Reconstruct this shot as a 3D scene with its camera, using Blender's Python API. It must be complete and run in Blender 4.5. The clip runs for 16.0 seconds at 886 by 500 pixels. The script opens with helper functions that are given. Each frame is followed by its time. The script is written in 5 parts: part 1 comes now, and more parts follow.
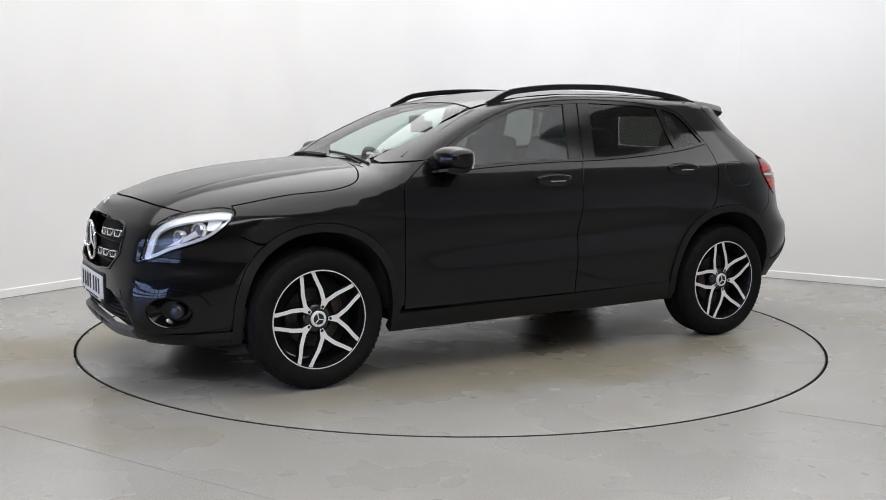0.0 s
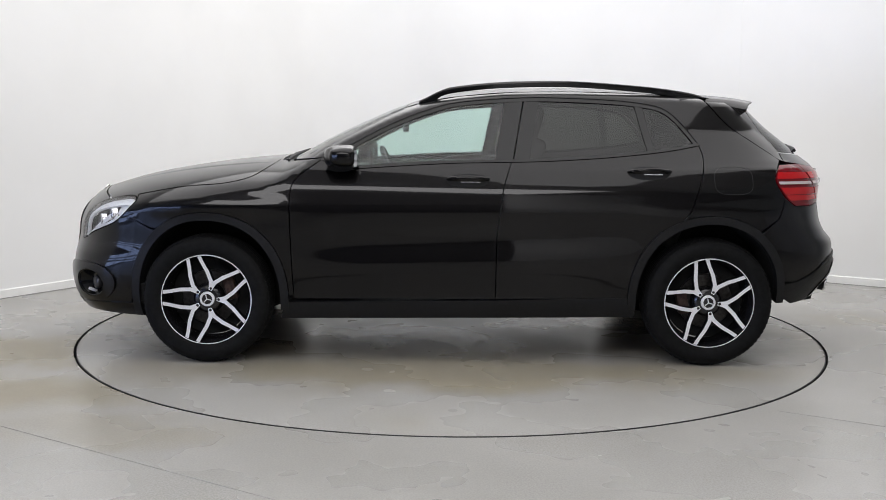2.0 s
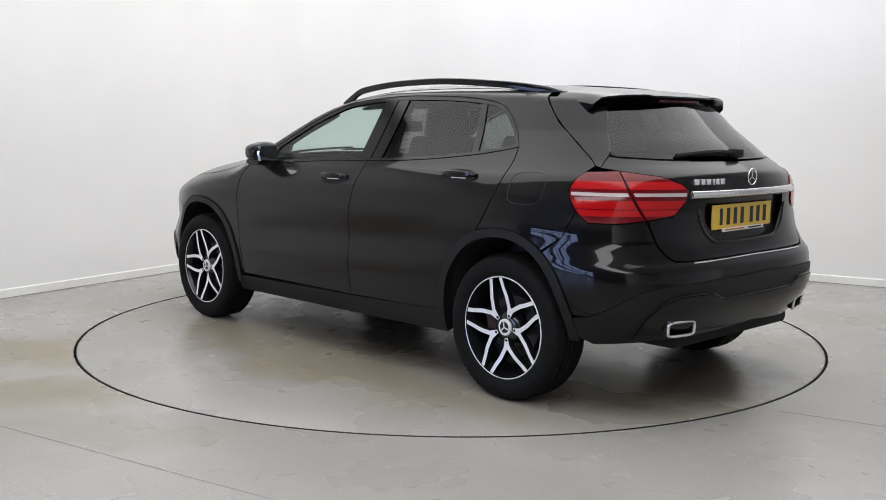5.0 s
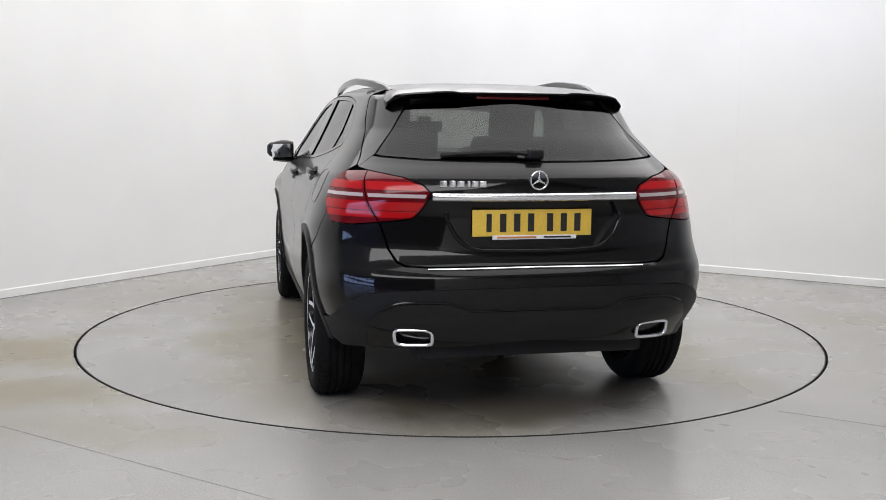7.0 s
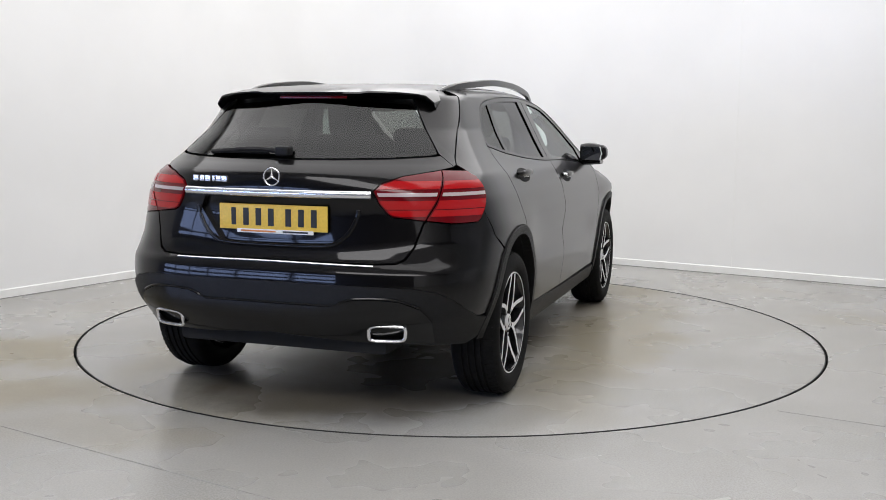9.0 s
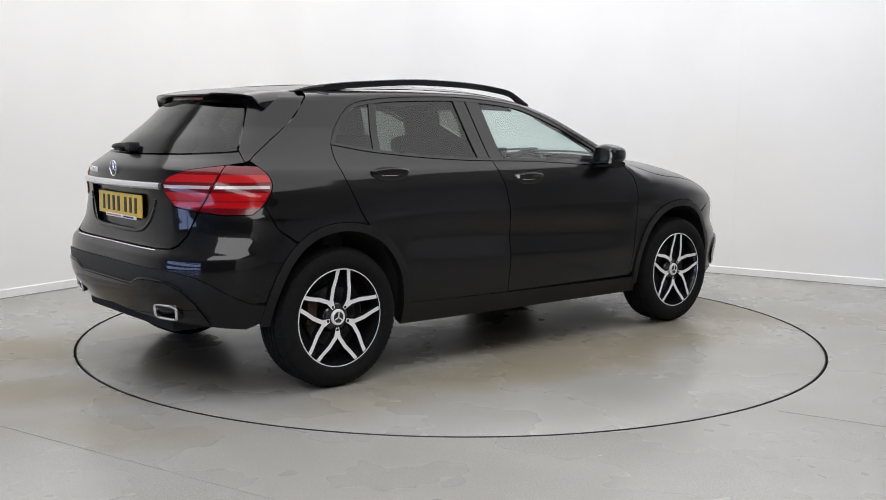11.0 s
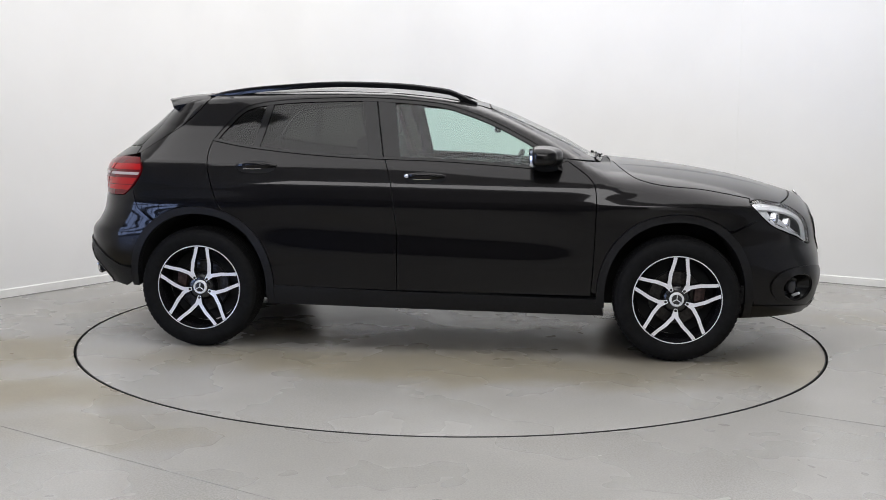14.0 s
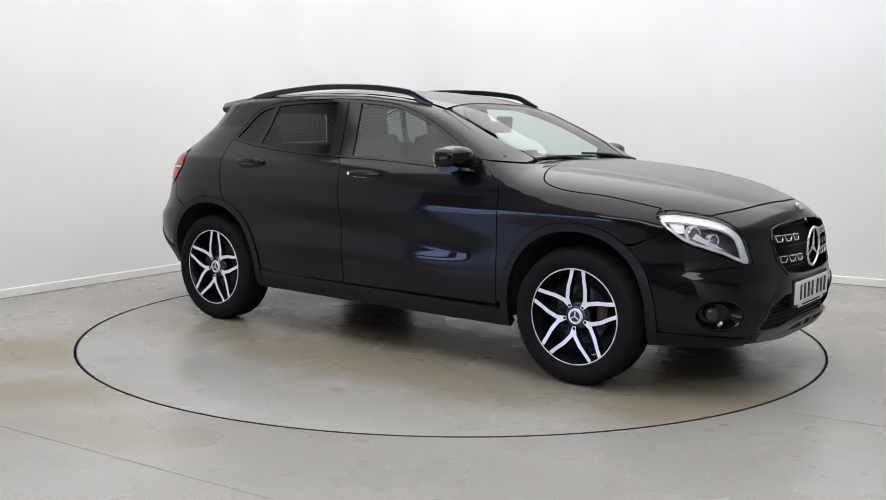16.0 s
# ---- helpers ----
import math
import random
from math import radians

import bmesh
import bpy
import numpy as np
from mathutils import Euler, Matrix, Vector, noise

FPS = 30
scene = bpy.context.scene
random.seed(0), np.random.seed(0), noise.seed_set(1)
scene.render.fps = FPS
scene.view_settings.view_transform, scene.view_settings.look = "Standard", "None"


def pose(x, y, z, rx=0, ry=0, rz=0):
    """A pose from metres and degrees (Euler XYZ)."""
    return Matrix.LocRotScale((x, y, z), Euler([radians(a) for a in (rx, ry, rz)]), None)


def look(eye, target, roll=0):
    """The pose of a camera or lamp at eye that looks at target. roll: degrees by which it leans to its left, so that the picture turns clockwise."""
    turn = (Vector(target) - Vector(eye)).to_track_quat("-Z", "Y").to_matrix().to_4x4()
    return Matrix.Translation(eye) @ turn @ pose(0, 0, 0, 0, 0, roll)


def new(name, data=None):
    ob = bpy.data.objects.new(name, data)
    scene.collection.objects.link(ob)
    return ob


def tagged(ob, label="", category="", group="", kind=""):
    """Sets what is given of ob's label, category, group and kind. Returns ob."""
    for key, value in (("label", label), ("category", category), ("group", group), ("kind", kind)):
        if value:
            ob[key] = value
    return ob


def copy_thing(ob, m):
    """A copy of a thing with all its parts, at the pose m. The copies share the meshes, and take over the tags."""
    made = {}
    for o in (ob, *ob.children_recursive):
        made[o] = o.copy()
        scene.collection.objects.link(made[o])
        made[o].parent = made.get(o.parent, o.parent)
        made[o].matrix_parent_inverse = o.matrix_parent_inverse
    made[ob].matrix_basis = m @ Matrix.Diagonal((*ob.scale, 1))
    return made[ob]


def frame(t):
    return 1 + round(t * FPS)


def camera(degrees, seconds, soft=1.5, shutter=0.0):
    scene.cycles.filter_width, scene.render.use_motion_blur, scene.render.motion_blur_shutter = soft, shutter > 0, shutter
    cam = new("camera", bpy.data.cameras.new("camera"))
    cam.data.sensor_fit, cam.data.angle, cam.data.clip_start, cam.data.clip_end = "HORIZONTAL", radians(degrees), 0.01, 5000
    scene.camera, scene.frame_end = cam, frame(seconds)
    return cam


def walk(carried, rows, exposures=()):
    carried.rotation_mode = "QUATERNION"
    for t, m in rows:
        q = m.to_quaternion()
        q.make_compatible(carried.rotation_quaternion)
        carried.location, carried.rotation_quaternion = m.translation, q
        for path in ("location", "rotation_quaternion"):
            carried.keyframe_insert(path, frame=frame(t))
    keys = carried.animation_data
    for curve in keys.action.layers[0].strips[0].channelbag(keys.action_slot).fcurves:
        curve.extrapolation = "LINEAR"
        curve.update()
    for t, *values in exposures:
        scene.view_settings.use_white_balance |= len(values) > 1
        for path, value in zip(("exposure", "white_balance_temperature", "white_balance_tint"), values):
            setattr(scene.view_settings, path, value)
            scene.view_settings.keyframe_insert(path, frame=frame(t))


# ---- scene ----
# camera: stands still on a tripod before the turntable
cam = camera(48.2, 16.0, 0.9)
EYE = Vector((0.0, -6.234, 1.283))
AIM = EYE + 6.0 * Vector((-0.00783, 0.99213, -0.12497))
walk(cam, [(0.0, look(EYE, AIM, 0.493)), (16.0, look(EYE, AIM, 0.493))], [(0.0, 0.0), (16.0, 0.0)])

# ---- world and lights ----
world = bpy.data.worlds.new("world")
scene.world = world
world.use_nodes = True
world.node_tree.nodes["Background"].inputs[0].default_value = (0.9, 0.95, 1.0, 1)
world.node_tree.nodes["Background"].inputs[1].default_value = 0.25


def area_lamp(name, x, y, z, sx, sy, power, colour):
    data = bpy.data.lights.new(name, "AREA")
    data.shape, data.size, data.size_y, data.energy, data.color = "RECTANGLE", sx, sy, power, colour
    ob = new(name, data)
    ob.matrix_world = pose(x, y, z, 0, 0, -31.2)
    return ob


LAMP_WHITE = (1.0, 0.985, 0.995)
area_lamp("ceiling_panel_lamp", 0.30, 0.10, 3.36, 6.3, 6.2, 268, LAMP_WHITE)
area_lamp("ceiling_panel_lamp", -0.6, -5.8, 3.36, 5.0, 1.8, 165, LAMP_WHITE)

# ---- materials ----
def mat(name, colour, rough=0.5, metal=0.0, coat=0.0, spec=0.5, grain=None, bump=None, emit=None, alpha=None, trans=0.0):
    """A principled material; grain: (scale, amount) varies the colour, bump: (scale, strength)."""
    m = bpy.data.materials.new(name)
    m.use_nodes = True
    nt = m.node_tree
    b = nt.nodes["Principled BSDF"]
    b.inputs["Base Color"].default_value = (*colour, 1)
    b.inputs["Roughness"].default_value = rough
    b.inputs["Metallic"].default_value = metal
    b.inputs["Coat Weight"].default_value = coat
    b.inputs["Coat Roughness"].default_value = 0.04
    b.inputs["Specular IOR Level"].default_value = spec
    b.inputs["Transmission Weight"].default_value = trans
    co = nt.nodes.new("ShaderNodeTexCoord")
    if grain:
        n = nt.nodes.new("ShaderNodeTexNoise")
        n.inputs["Scale"].default_value, n.inputs["Detail"].default_value = grain[0], 6
        nt.links.new(co.outputs["Object"], n.inputs["Vector"])
        r = nt.nodes.new("ShaderNodeValToRGB")
        k = grain[1]
        r.color_ramp.interpolation = "EASE"
        r.color_ramp.elements[0].position, r.color_ramp.elements[1].position = 0.3, 0.7
        r.color_ramp.elements[0].color = (*[c * (1 - k) for c in colour], 1)
        r.color_ramp.elements[1].color = (*[min(1, c * (1 + k)) for c in colour], 1)
        nt.links.new(n.outputs["Fac"], r.inputs["Fac"])
        nt.links.new(r.outputs["Color"], b.inputs["Base Color"])
    if bump:
        n = nt.nodes.new("ShaderNodeTexNoise")
        n.inputs["Scale"].default_value, n.inputs["Detail"].default_value = bump[0], 4
        nt.links.new(co.outputs["Object"], n.inputs["Vector"])
        bp = nt.nodes.new("ShaderNodeBump")
        bp.inputs["Strength"].default_value, bp.inputs["Distance"].default_value = bump[1], 0.004
        nt.links.new(n.outputs["Fac"], bp.inputs["Height"])
        nt.links.new(bp.outputs["Normal"], b.inputs["Normal"])
    if emit:
        b.inputs["Emission Color"].default_value = (*emit[:3], 1)
        b.inputs["Emission Strength"].default_value = emit[3]
    return m


def glass_mat(name, tint, rough=0.0, reflect=0.035, power=5.0):
    """Thin tinted pane: clear-through tint with a glossy skin that grows towards grazing."""
    m = bpy.data.materials.new(name)
    m.use_nodes = True
    nt = m.node_tree
    nt.nodes.clear()
    out = nt.nodes.new("ShaderNodeOutputMaterial")
    tr = nt.nodes.new("ShaderNodeBsdfTransparent")
    tr.inputs[0].default_value = (*[c * c for c in tint], 1)
    gl = nt.nodes.new("ShaderNodeBsdfGlossy")
    gl.inputs["Roughness"].default_value = rough
    fr = nt.nodes.new("ShaderNodeLayerWeight")
    fr.inputs["Blend"].default_value = 0.5
    pw = nt.nodes.new("ShaderNodeMath")
    pw.operation, pw.inputs[1].default_value = "POWER", power
    nt.links.new(fr.outputs["Facing"], pw.inputs[0])
    sc = nt.nodes.new("ShaderNodeMath")
    sc.operation, sc.inputs[1].default_value, sc.inputs[2].default_value = "MULTIPLY_ADD", 0.9, reflect
    nt.links.new(pw.outputs[0], sc.inputs[0])
    mx = nt.nodes.new("ShaderNodeMixShader")
    nt.links.new(sc.outputs[0], mx.inputs[0])
    nt.links.new(tr.outputs[0], mx.inputs[1])
    nt.links.new(gl.outputs[0], mx.inputs[2])
    nt.links.new(mx.outputs[0], out.inputs[0])
    return m


PAINT = mat("black_paint", (0.0050, 0.0045, 0.0047), 0.32, 0.6, 0.55, spec=0.1, grain=(900, 0.35))
PLASTIC = mat("black_plastic", (0.008, 0.008, 0.0085), 0.5, spec=0.25, grain=(60, 0.2), bump=(700, 0.25))
GLOSS = mat("gloss_black_trim", (0.005, 0.005, 0.005), 0.12, spec=0.33, grain=(300, 0.2))
DARK = mat("dark_cavity", (0.006, 0.006, 0.006), 0.9)
RUBBER = mat("tyre_rubber", (0.0065, 0.0065, 0.0065), 0.75, spec=0.14, grain=(40, 0.25), bump=(300, 0.2))
SEAL = mat("rubber_seal", (0.008, 0.008, 0.008), 0.6)
CHROME = mat("chrome", (0.80, 0.80, 0.81), 0.20, 0.85)
ALLOY = mat("machined_alloy", (0.86, 0.86, 0.87), 0.34, 0.25, grain=(200, 0.05))
RIMBLACK = mat("gloss_black_rim", (0.008, 0.008, 0.009), 0.22, coat=0.4)
DISC = mat("brake_disc_steel", (0.045, 0.042, 0.040), 0.4, 0.9, grain=(60, 0.25))
CALIPER = mat("caliper_iron", (0.06, 0.035, 0.028), 0.6, 0.4, grain=(50, 0.4))
WINDSCREEN = glass_mat("windscreen_glass", (0.93, 0.955, 0.945))
FRONTGLASS = glass_mat("front_door_glass", (0.845, 0.925, 0.90), reflect=0.05, power=5.0)
PRIVACY = glass_mat("privacy_glass", (0.39, 0.40, 0.385), rough=0.05, reflect=0.038)
CLEARFACE = bpy.data.materials.new("glass_inner_face")
CLEARFACE.use_nodes = True
CLEARFACE.node_tree.nodes.clear()
CLEARFACE.node_tree.links.new(CLEARFACE.node_tree.nodes.new("ShaderNodeBsdfTransparent").outputs[0], CLEARFACE.node_tree.nodes.new("ShaderNodeOutputMaterial").inputs[0])
LENS = glass_mat("clear_lens", (0.99, 0.992, 0.995))
REDLENS = mat("red_lens", (0.36, 0.004, 0.006), 0.14, spec=0.3, coat=0.2, emit=(0.9, 0.03, 0.03, 0.04))
DEEPRED = mat("deep_red_lens", (0.12, 0.002, 0.005), 0.12, spec=0.3, coat=0.2)
WHITELENS = mat("white_lens", (0.50, 0.42, 0.42), 0.15, coat=0.6)
LAMPSILVER = mat("lamp_reflector", (0.80, 0.81, 0.82), 0.3, 0.2)
LAMPGREY = mat("lamp_bezel", (0.04, 0.04, 0.043), 0.3, 0.4)
SEATCLOTH = mat("seat_upholstery", (0.045, 0.045, 0.047), 0.85, grain=(25, 0.25))
CABIN = mat("cabin_trim", (0.055, 0.055, 0.055), 0.7, grain=(50, 0.2))
HEADLINER = mat("headliner_cloth", (0.32, 0.31, 0.29), 0.9, grain=(90, 0.1))
YELLOW = mat("yellow_plate", (0.78, 0.52, 0.07), 0.4, grain=(120, 0.06))
WHITEPLATE = mat("white_plate", (0.86, 0.86, 0.86), 0.4, grain=(120, 0.05))
BLACKBAR = mat("black_print", (0.012, 0.012, 0.012), 0.5)
ORANGEBAR = mat("orange_print", (0.55, 0.20, 0.04), 0.5)
SKID = mat("grey_skid_plastic", (0.13, 0.13, 0.132), 0.45, 0.2, grain=(60, 0.15))
MIRRORGLASS = mat("mirror_glass", (0.8, 0.82, 0.84), 0.03, 1.0)
ORANGE = mat("amber_indicator", (0.5, 0.16, 0.02), 0.2)
WALL = mat("white_wall_paint", (0.80, 0.80, 0.79), 0.65, grain=(1.3, 0.02), bump=(90, 0.08))
BOARD = mat("white_skirting", (0.80, 0.80, 0.78), 0.45, grain=(8, 0.03))
CEIL = mat("white_ceiling", (0.7, 0.7, 0.69), 0.8, grain=(2, 0.02))
JOINT_SHADE = mat("joint_filler", (0.29, 0.285, 0.27), 0.6, grain=(30, 0.2))
BAY = mat("grey_bay_wall", (0.10, 0.10, 0.11), 0.8, grain=(1, 0.15))
DAYLIGHT = mat("daylit_window", (0.8, 0.85, 0.9), 0.3, emit=(0.42, 0.56, 1.0, 6.5))


def floor_mat(name, swirl, washes=(), wet_shade=()):
    """Painted resin floor: pale grey-beige, cloudy, with brown stains, dust specks and scuffs."""
    m = bpy.data.materials.new(name)
    m.use_nodes = True
    nt = m.node_tree
    b = nt.nodes["Principled BSDF"]
    co = nt.nodes.new("ShaderNodeTexCoord")

    def noise_tex(scale, detail, rough=0.55):
        n = nt.nodes.new("ShaderNodeTexNoise")
        n.inputs["Scale"].default_value, n.inputs["Detail"].default_value, n.inputs["Roughness"].default_value = scale, detail, rough
        nt.links.new(co.outputs["Object"], n.inputs["Vector"])
        return n

    def ramp(src, lo, hi, c0, c1):
        r = nt.nodes.new("ShaderNodeValToRGB")
        r.color_ramp.interpolation = "EASE"
        r.color_ramp.elements[0].position, r.color_ramp.elements[1].position = lo, hi
        r.color_ramp.elements[0].color, r.color_ramp.elements[1].color = (*c0, 1), (*c1, 1)
        nt.links.new(src, r.inputs["Fac"])
        return r

    def mixc(fac, a, bb):
        x = nt.nodes.new("ShaderNodeMix")
        x.data_type = "RGBA"
        nt.links.new(fac, x.inputs[0])
        nt.links.new(a, x.inputs[6])
        nt.links.new(bb, x.inputs[7])
        return x.outputs[2]

    base = ramp(noise_tex(0.9, 5).outputs["Fac"], 0.3, 0.72, (0.305, 0.298, 0.278), (0.365, 0.358, 0.34))
    stain = ramp(noise_tex(swirl, 3, 0.5).outputs["Fac"], 0.5, 0.85, (0, 0, 0), (0.6, 0.6, 0.6))
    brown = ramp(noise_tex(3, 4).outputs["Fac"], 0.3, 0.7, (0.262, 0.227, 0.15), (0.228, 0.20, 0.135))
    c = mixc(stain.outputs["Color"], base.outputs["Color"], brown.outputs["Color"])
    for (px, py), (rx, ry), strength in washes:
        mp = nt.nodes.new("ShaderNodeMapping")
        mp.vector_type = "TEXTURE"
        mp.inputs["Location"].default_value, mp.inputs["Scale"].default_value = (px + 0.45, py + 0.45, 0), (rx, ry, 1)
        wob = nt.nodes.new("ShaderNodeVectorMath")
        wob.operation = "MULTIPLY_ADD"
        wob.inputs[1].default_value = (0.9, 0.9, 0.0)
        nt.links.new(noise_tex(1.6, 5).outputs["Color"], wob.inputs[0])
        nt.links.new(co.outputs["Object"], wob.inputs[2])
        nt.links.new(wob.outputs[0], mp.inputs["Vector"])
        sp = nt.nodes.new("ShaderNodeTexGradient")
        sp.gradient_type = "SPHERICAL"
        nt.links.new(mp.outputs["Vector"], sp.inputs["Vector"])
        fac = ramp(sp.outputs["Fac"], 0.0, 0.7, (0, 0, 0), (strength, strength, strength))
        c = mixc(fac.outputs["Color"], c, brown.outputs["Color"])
    # wet grime with the car's shade painted in: darker, ragged, broken up by streaks
    grime_shade = ramp(noise_tex(2.2, 5).outputs["Fac"], 0.3, 0.7, (0.105, 0.088, 0.06), (0.15, 0.13, 0.10))
    for (px, py), (rx, ry), strength in wet_shade:
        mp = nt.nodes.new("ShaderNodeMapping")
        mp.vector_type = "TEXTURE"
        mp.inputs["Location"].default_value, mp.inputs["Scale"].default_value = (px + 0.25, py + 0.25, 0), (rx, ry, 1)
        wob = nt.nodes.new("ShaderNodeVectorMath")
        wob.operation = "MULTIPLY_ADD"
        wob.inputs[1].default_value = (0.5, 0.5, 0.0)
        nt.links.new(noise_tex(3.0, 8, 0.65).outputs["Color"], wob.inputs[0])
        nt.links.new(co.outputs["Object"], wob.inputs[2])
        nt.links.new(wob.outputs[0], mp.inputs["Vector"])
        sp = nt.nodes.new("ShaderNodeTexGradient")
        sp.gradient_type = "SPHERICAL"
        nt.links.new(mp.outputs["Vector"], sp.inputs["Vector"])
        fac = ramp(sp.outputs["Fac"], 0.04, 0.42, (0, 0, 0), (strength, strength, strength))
        c = mixc(fac.outputs["Color"], c, grime_shade.outputs["Color"])
    # fine sandy grain
    sand = nt.nodes.new("ShaderNodeMix")
    sand.data_type, sand.blend_type = "RGBA", "MULTIPLY"
    sand.inputs[0].default_value = 1.0
    nt.links.new(c, sand.inputs[6])
    nt.links.new(ramp(noise_tex(120, 4, 0.7).outputs["Fac"], 0.32, 0.68, (0.86, 0.86, 0.86), (1.12, 1.12, 1.12)).outputs["Color"], sand.inputs[7])
    c = sand.outputs[2]
    speck = ramp(noise_tex(55, 2).outputs["Fac"], 0.735, 0.755, (0, 0, 0), (0.5, 0.5, 0.5))
    dirt = ramp(noise_tex(7, 3).outputs["Fac"], 0.4, 0.6, (0.12, 0.11, 0.10), (0.2, 0.19, 0.17))
    c = mixc(speck.outputs["Color"], c, dirt.outputs["Color"])
    b.inputs["Specular IOR Level"].default_value = 0.32
    nt.links.new(c, b.inputs["Base Color"])
    rr = ramp(noise_tex(1.4, 3).outputs["Fac"], 0.3, 0.7, (0.22, 0.22, 0.22), (0.34, 0.34, 0.34))
    nt.links.new(rr.outputs["Color"], b.inputs["Roughness"])
    bp = nt.nodes.new("ShaderNodeBump")
    bp.inputs["Strength"].default_value, bp.inputs["Distance"].default_value = 0.12, 0.003
    nt.links.new(noise_tex(35, 4).outputs["Fac"], bp.inputs["Height"])
    nt.links.new(bp.outputs["Normal"], b.inputs["Normal"])
    return m


FLOOR = floor_mat("resin_floor", 0.45, [((-2.7, -0.75), (1.5, 0.6), 0.9), ((-2.2, -1.6), (1.3, 0.5), 0.85), ((-1.5, -2.2), (0.9, 0.3), 0.35), ((2.9, 0.3), (0.8, 0.3), 0.3)])
# last list: grime and painted shade under the car's middle, tail and nose
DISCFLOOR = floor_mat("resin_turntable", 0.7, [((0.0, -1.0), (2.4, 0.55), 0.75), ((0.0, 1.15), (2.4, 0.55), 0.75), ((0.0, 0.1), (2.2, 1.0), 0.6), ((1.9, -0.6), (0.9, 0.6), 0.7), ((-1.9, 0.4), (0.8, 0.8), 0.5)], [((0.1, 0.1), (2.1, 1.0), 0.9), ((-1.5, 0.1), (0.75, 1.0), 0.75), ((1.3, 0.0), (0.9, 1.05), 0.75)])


# ---- mesh helpers ----
def part(name, bm, material, parent=None, label="", smooth=True):
    """Links a bmesh as one mesh object, under a thing or part if one is given."""
    me = bpy.data.meshes.new(name)
    bmesh.ops.recalc_face_normals(bm, faces=bm.faces)
    bm.to_mesh(me)
    bm.free()
    for mt in (material if isinstance(material, (list, tuple)) else [material]):
        me.materials.append(mt)
    if smooth:
        me.shade_smooth()
        me.set_sharp_from_angle(angle=radians(40))
    ob = new(name, me)
    ob.parent = parent
    if label:
        ob["label"] = label
    return ob


def box(bm, cx, cy, cz, sx, sy, sz, m=None, bevel=0.0, seg=2):
    r = bmesh.ops.create_cube(bm, size=1.0, matrix=(m or Matrix()) @ Matrix.Translation((cx, cy, cz)) @ Matrix.Diagonal((sx, sy, sz, 1)))
    if bevel:
        es = list({e for v in r["verts"] for e in v.link_edges})
        bmesh.ops.bevel(bm, geom=es, offset=bevel, segments=seg, profile=0.6, affect="EDGES", clamp_overlap=True)
    return bm


def prism(bm, outline, place, depth, m_front=0, m_side=0):
    """Extrudes a flat outline. place maps (a, b, d) to a point; d runs from 0 to depth."""
    lo = [bm.verts.new(place(a, b, 0)) for a, b in outline]
    hi = [bm.verts.new(place(a, b, depth)) for a, b in outline]
    n = len(outline)
    bm.faces.new(lo)
    f = bm.faces.new(hi)
    f.material_index = m_front
    for i in range(n):
        s = bm.faces.new((lo[i], lo[(i + 1) % n], hi[(i + 1) % n], hi[i]))
        s.material_index = m_side
    return bm


def lathe(bm, profile, segs, axis="y", m_index=0):
    """Turns a profile of (radius, along) round an axis."""
    rings = []
    for r, a in profile:
        ring = []
        for k in range(segs):
            t = 2 * math.pi * k / segs
            p = (r * math.cos(t), a, r * math.sin(t)) if axis == "y" else (r * math.cos(t), r * math.sin(t), a) if axis == "z" else (a, r * math.cos(t), r * math.sin(t))
            ring.append(bm.verts.new(p))
        rings.append(ring)
    for a, b in zip(rings, rings[1:]):
        for k in range(segs):
            f = bm.faces.new((a[k], a[(k + 1) % segs], b[(k + 1) % segs], b[k]))
            f.material_index = m_index
    return rings


def tube(bm, pts, radius, segs=8, flat=1.0, closed=False):
    """A tube along points; flat squeezes its height."""
    pts = [Vector(p) for p in pts]
    rings = []
    n = len(pts)
    for i, p in enumerate(pts):
        d = (pts[(i + 1) % n] - pts[i - 1]) if closed else pts[min(i + 1, n - 1)] - pts[max(i - 1, 0)]
        d.normalize()
        up = Vector((0, 0, 1)) if abs(d.z) < 0.95 else Vector((1, 0, 0))
        s = d.cross(up).normalized()
        u = s.cross(d)
        rings.append([bm.verts.new(p + radius * (math.cos(2 * math.pi * k / segs) * s + flat * math.sin(2 * math.pi * k / segs) * u)) for k in range(segs)])
    pairs = list(zip(rings, rings[1:])) + ([(rings[-1], rings[0])] if closed else [])
    for a, b in pairs:
        for k in range(segs):
            bm.faces.new((a[k], a[(k + 1) % segs], b[(k + 1) % segs], b[k]))
    if not closed:
        bm.faces.new(rings[0])
        bm.faces.new(rings[-1])
    return bm


def mirrored(ob, name=None):
    """A copy of a part flipped to the other side of the car."""
    me = ob.data.copy()
    me.transform(Matrix.Diagonal((1, -1, 1, 1)))
    me.flip_normals()
    o = new(name or ob.name.split(".")[0], me)
    o.parent = ob.parent
    if ob.get("label"):
        o["label"] = ob["label"]
    return o


# ---- room ----
CORNER = Vector((-0.993, 4.519, 0))
ALONG_L = Vector((-0.529, -0.849, 0))   # the left wall runs from the corner towards the camera
ALONG_R = Vector((0.855, -0.519, 0))    # the right wall
R_TABLE = 2.25


def wall_run():
    """Plan of the two walls with the rounded corner between them."""
    r = 0.9
    a, b = CORNER + ALONG_L * r, CORNER + ALONG_R * r
    c = CORNER + (ALONG_L + ALONG_R) * r
    pts = [CORNER + ALONG_L * 7.8, CORNER + ALONG_L * 4.0]
    for k in range(13):
        t = k / 12 * math.pi / 2
        pts.append(c - ALONG_R * r * math.cos(t) - ALONG_L * r * math.sin(t))
    pts += [CORNER + ALONG_R * 4.0, CORNER + ALONG_R * 8.5]
    return pts


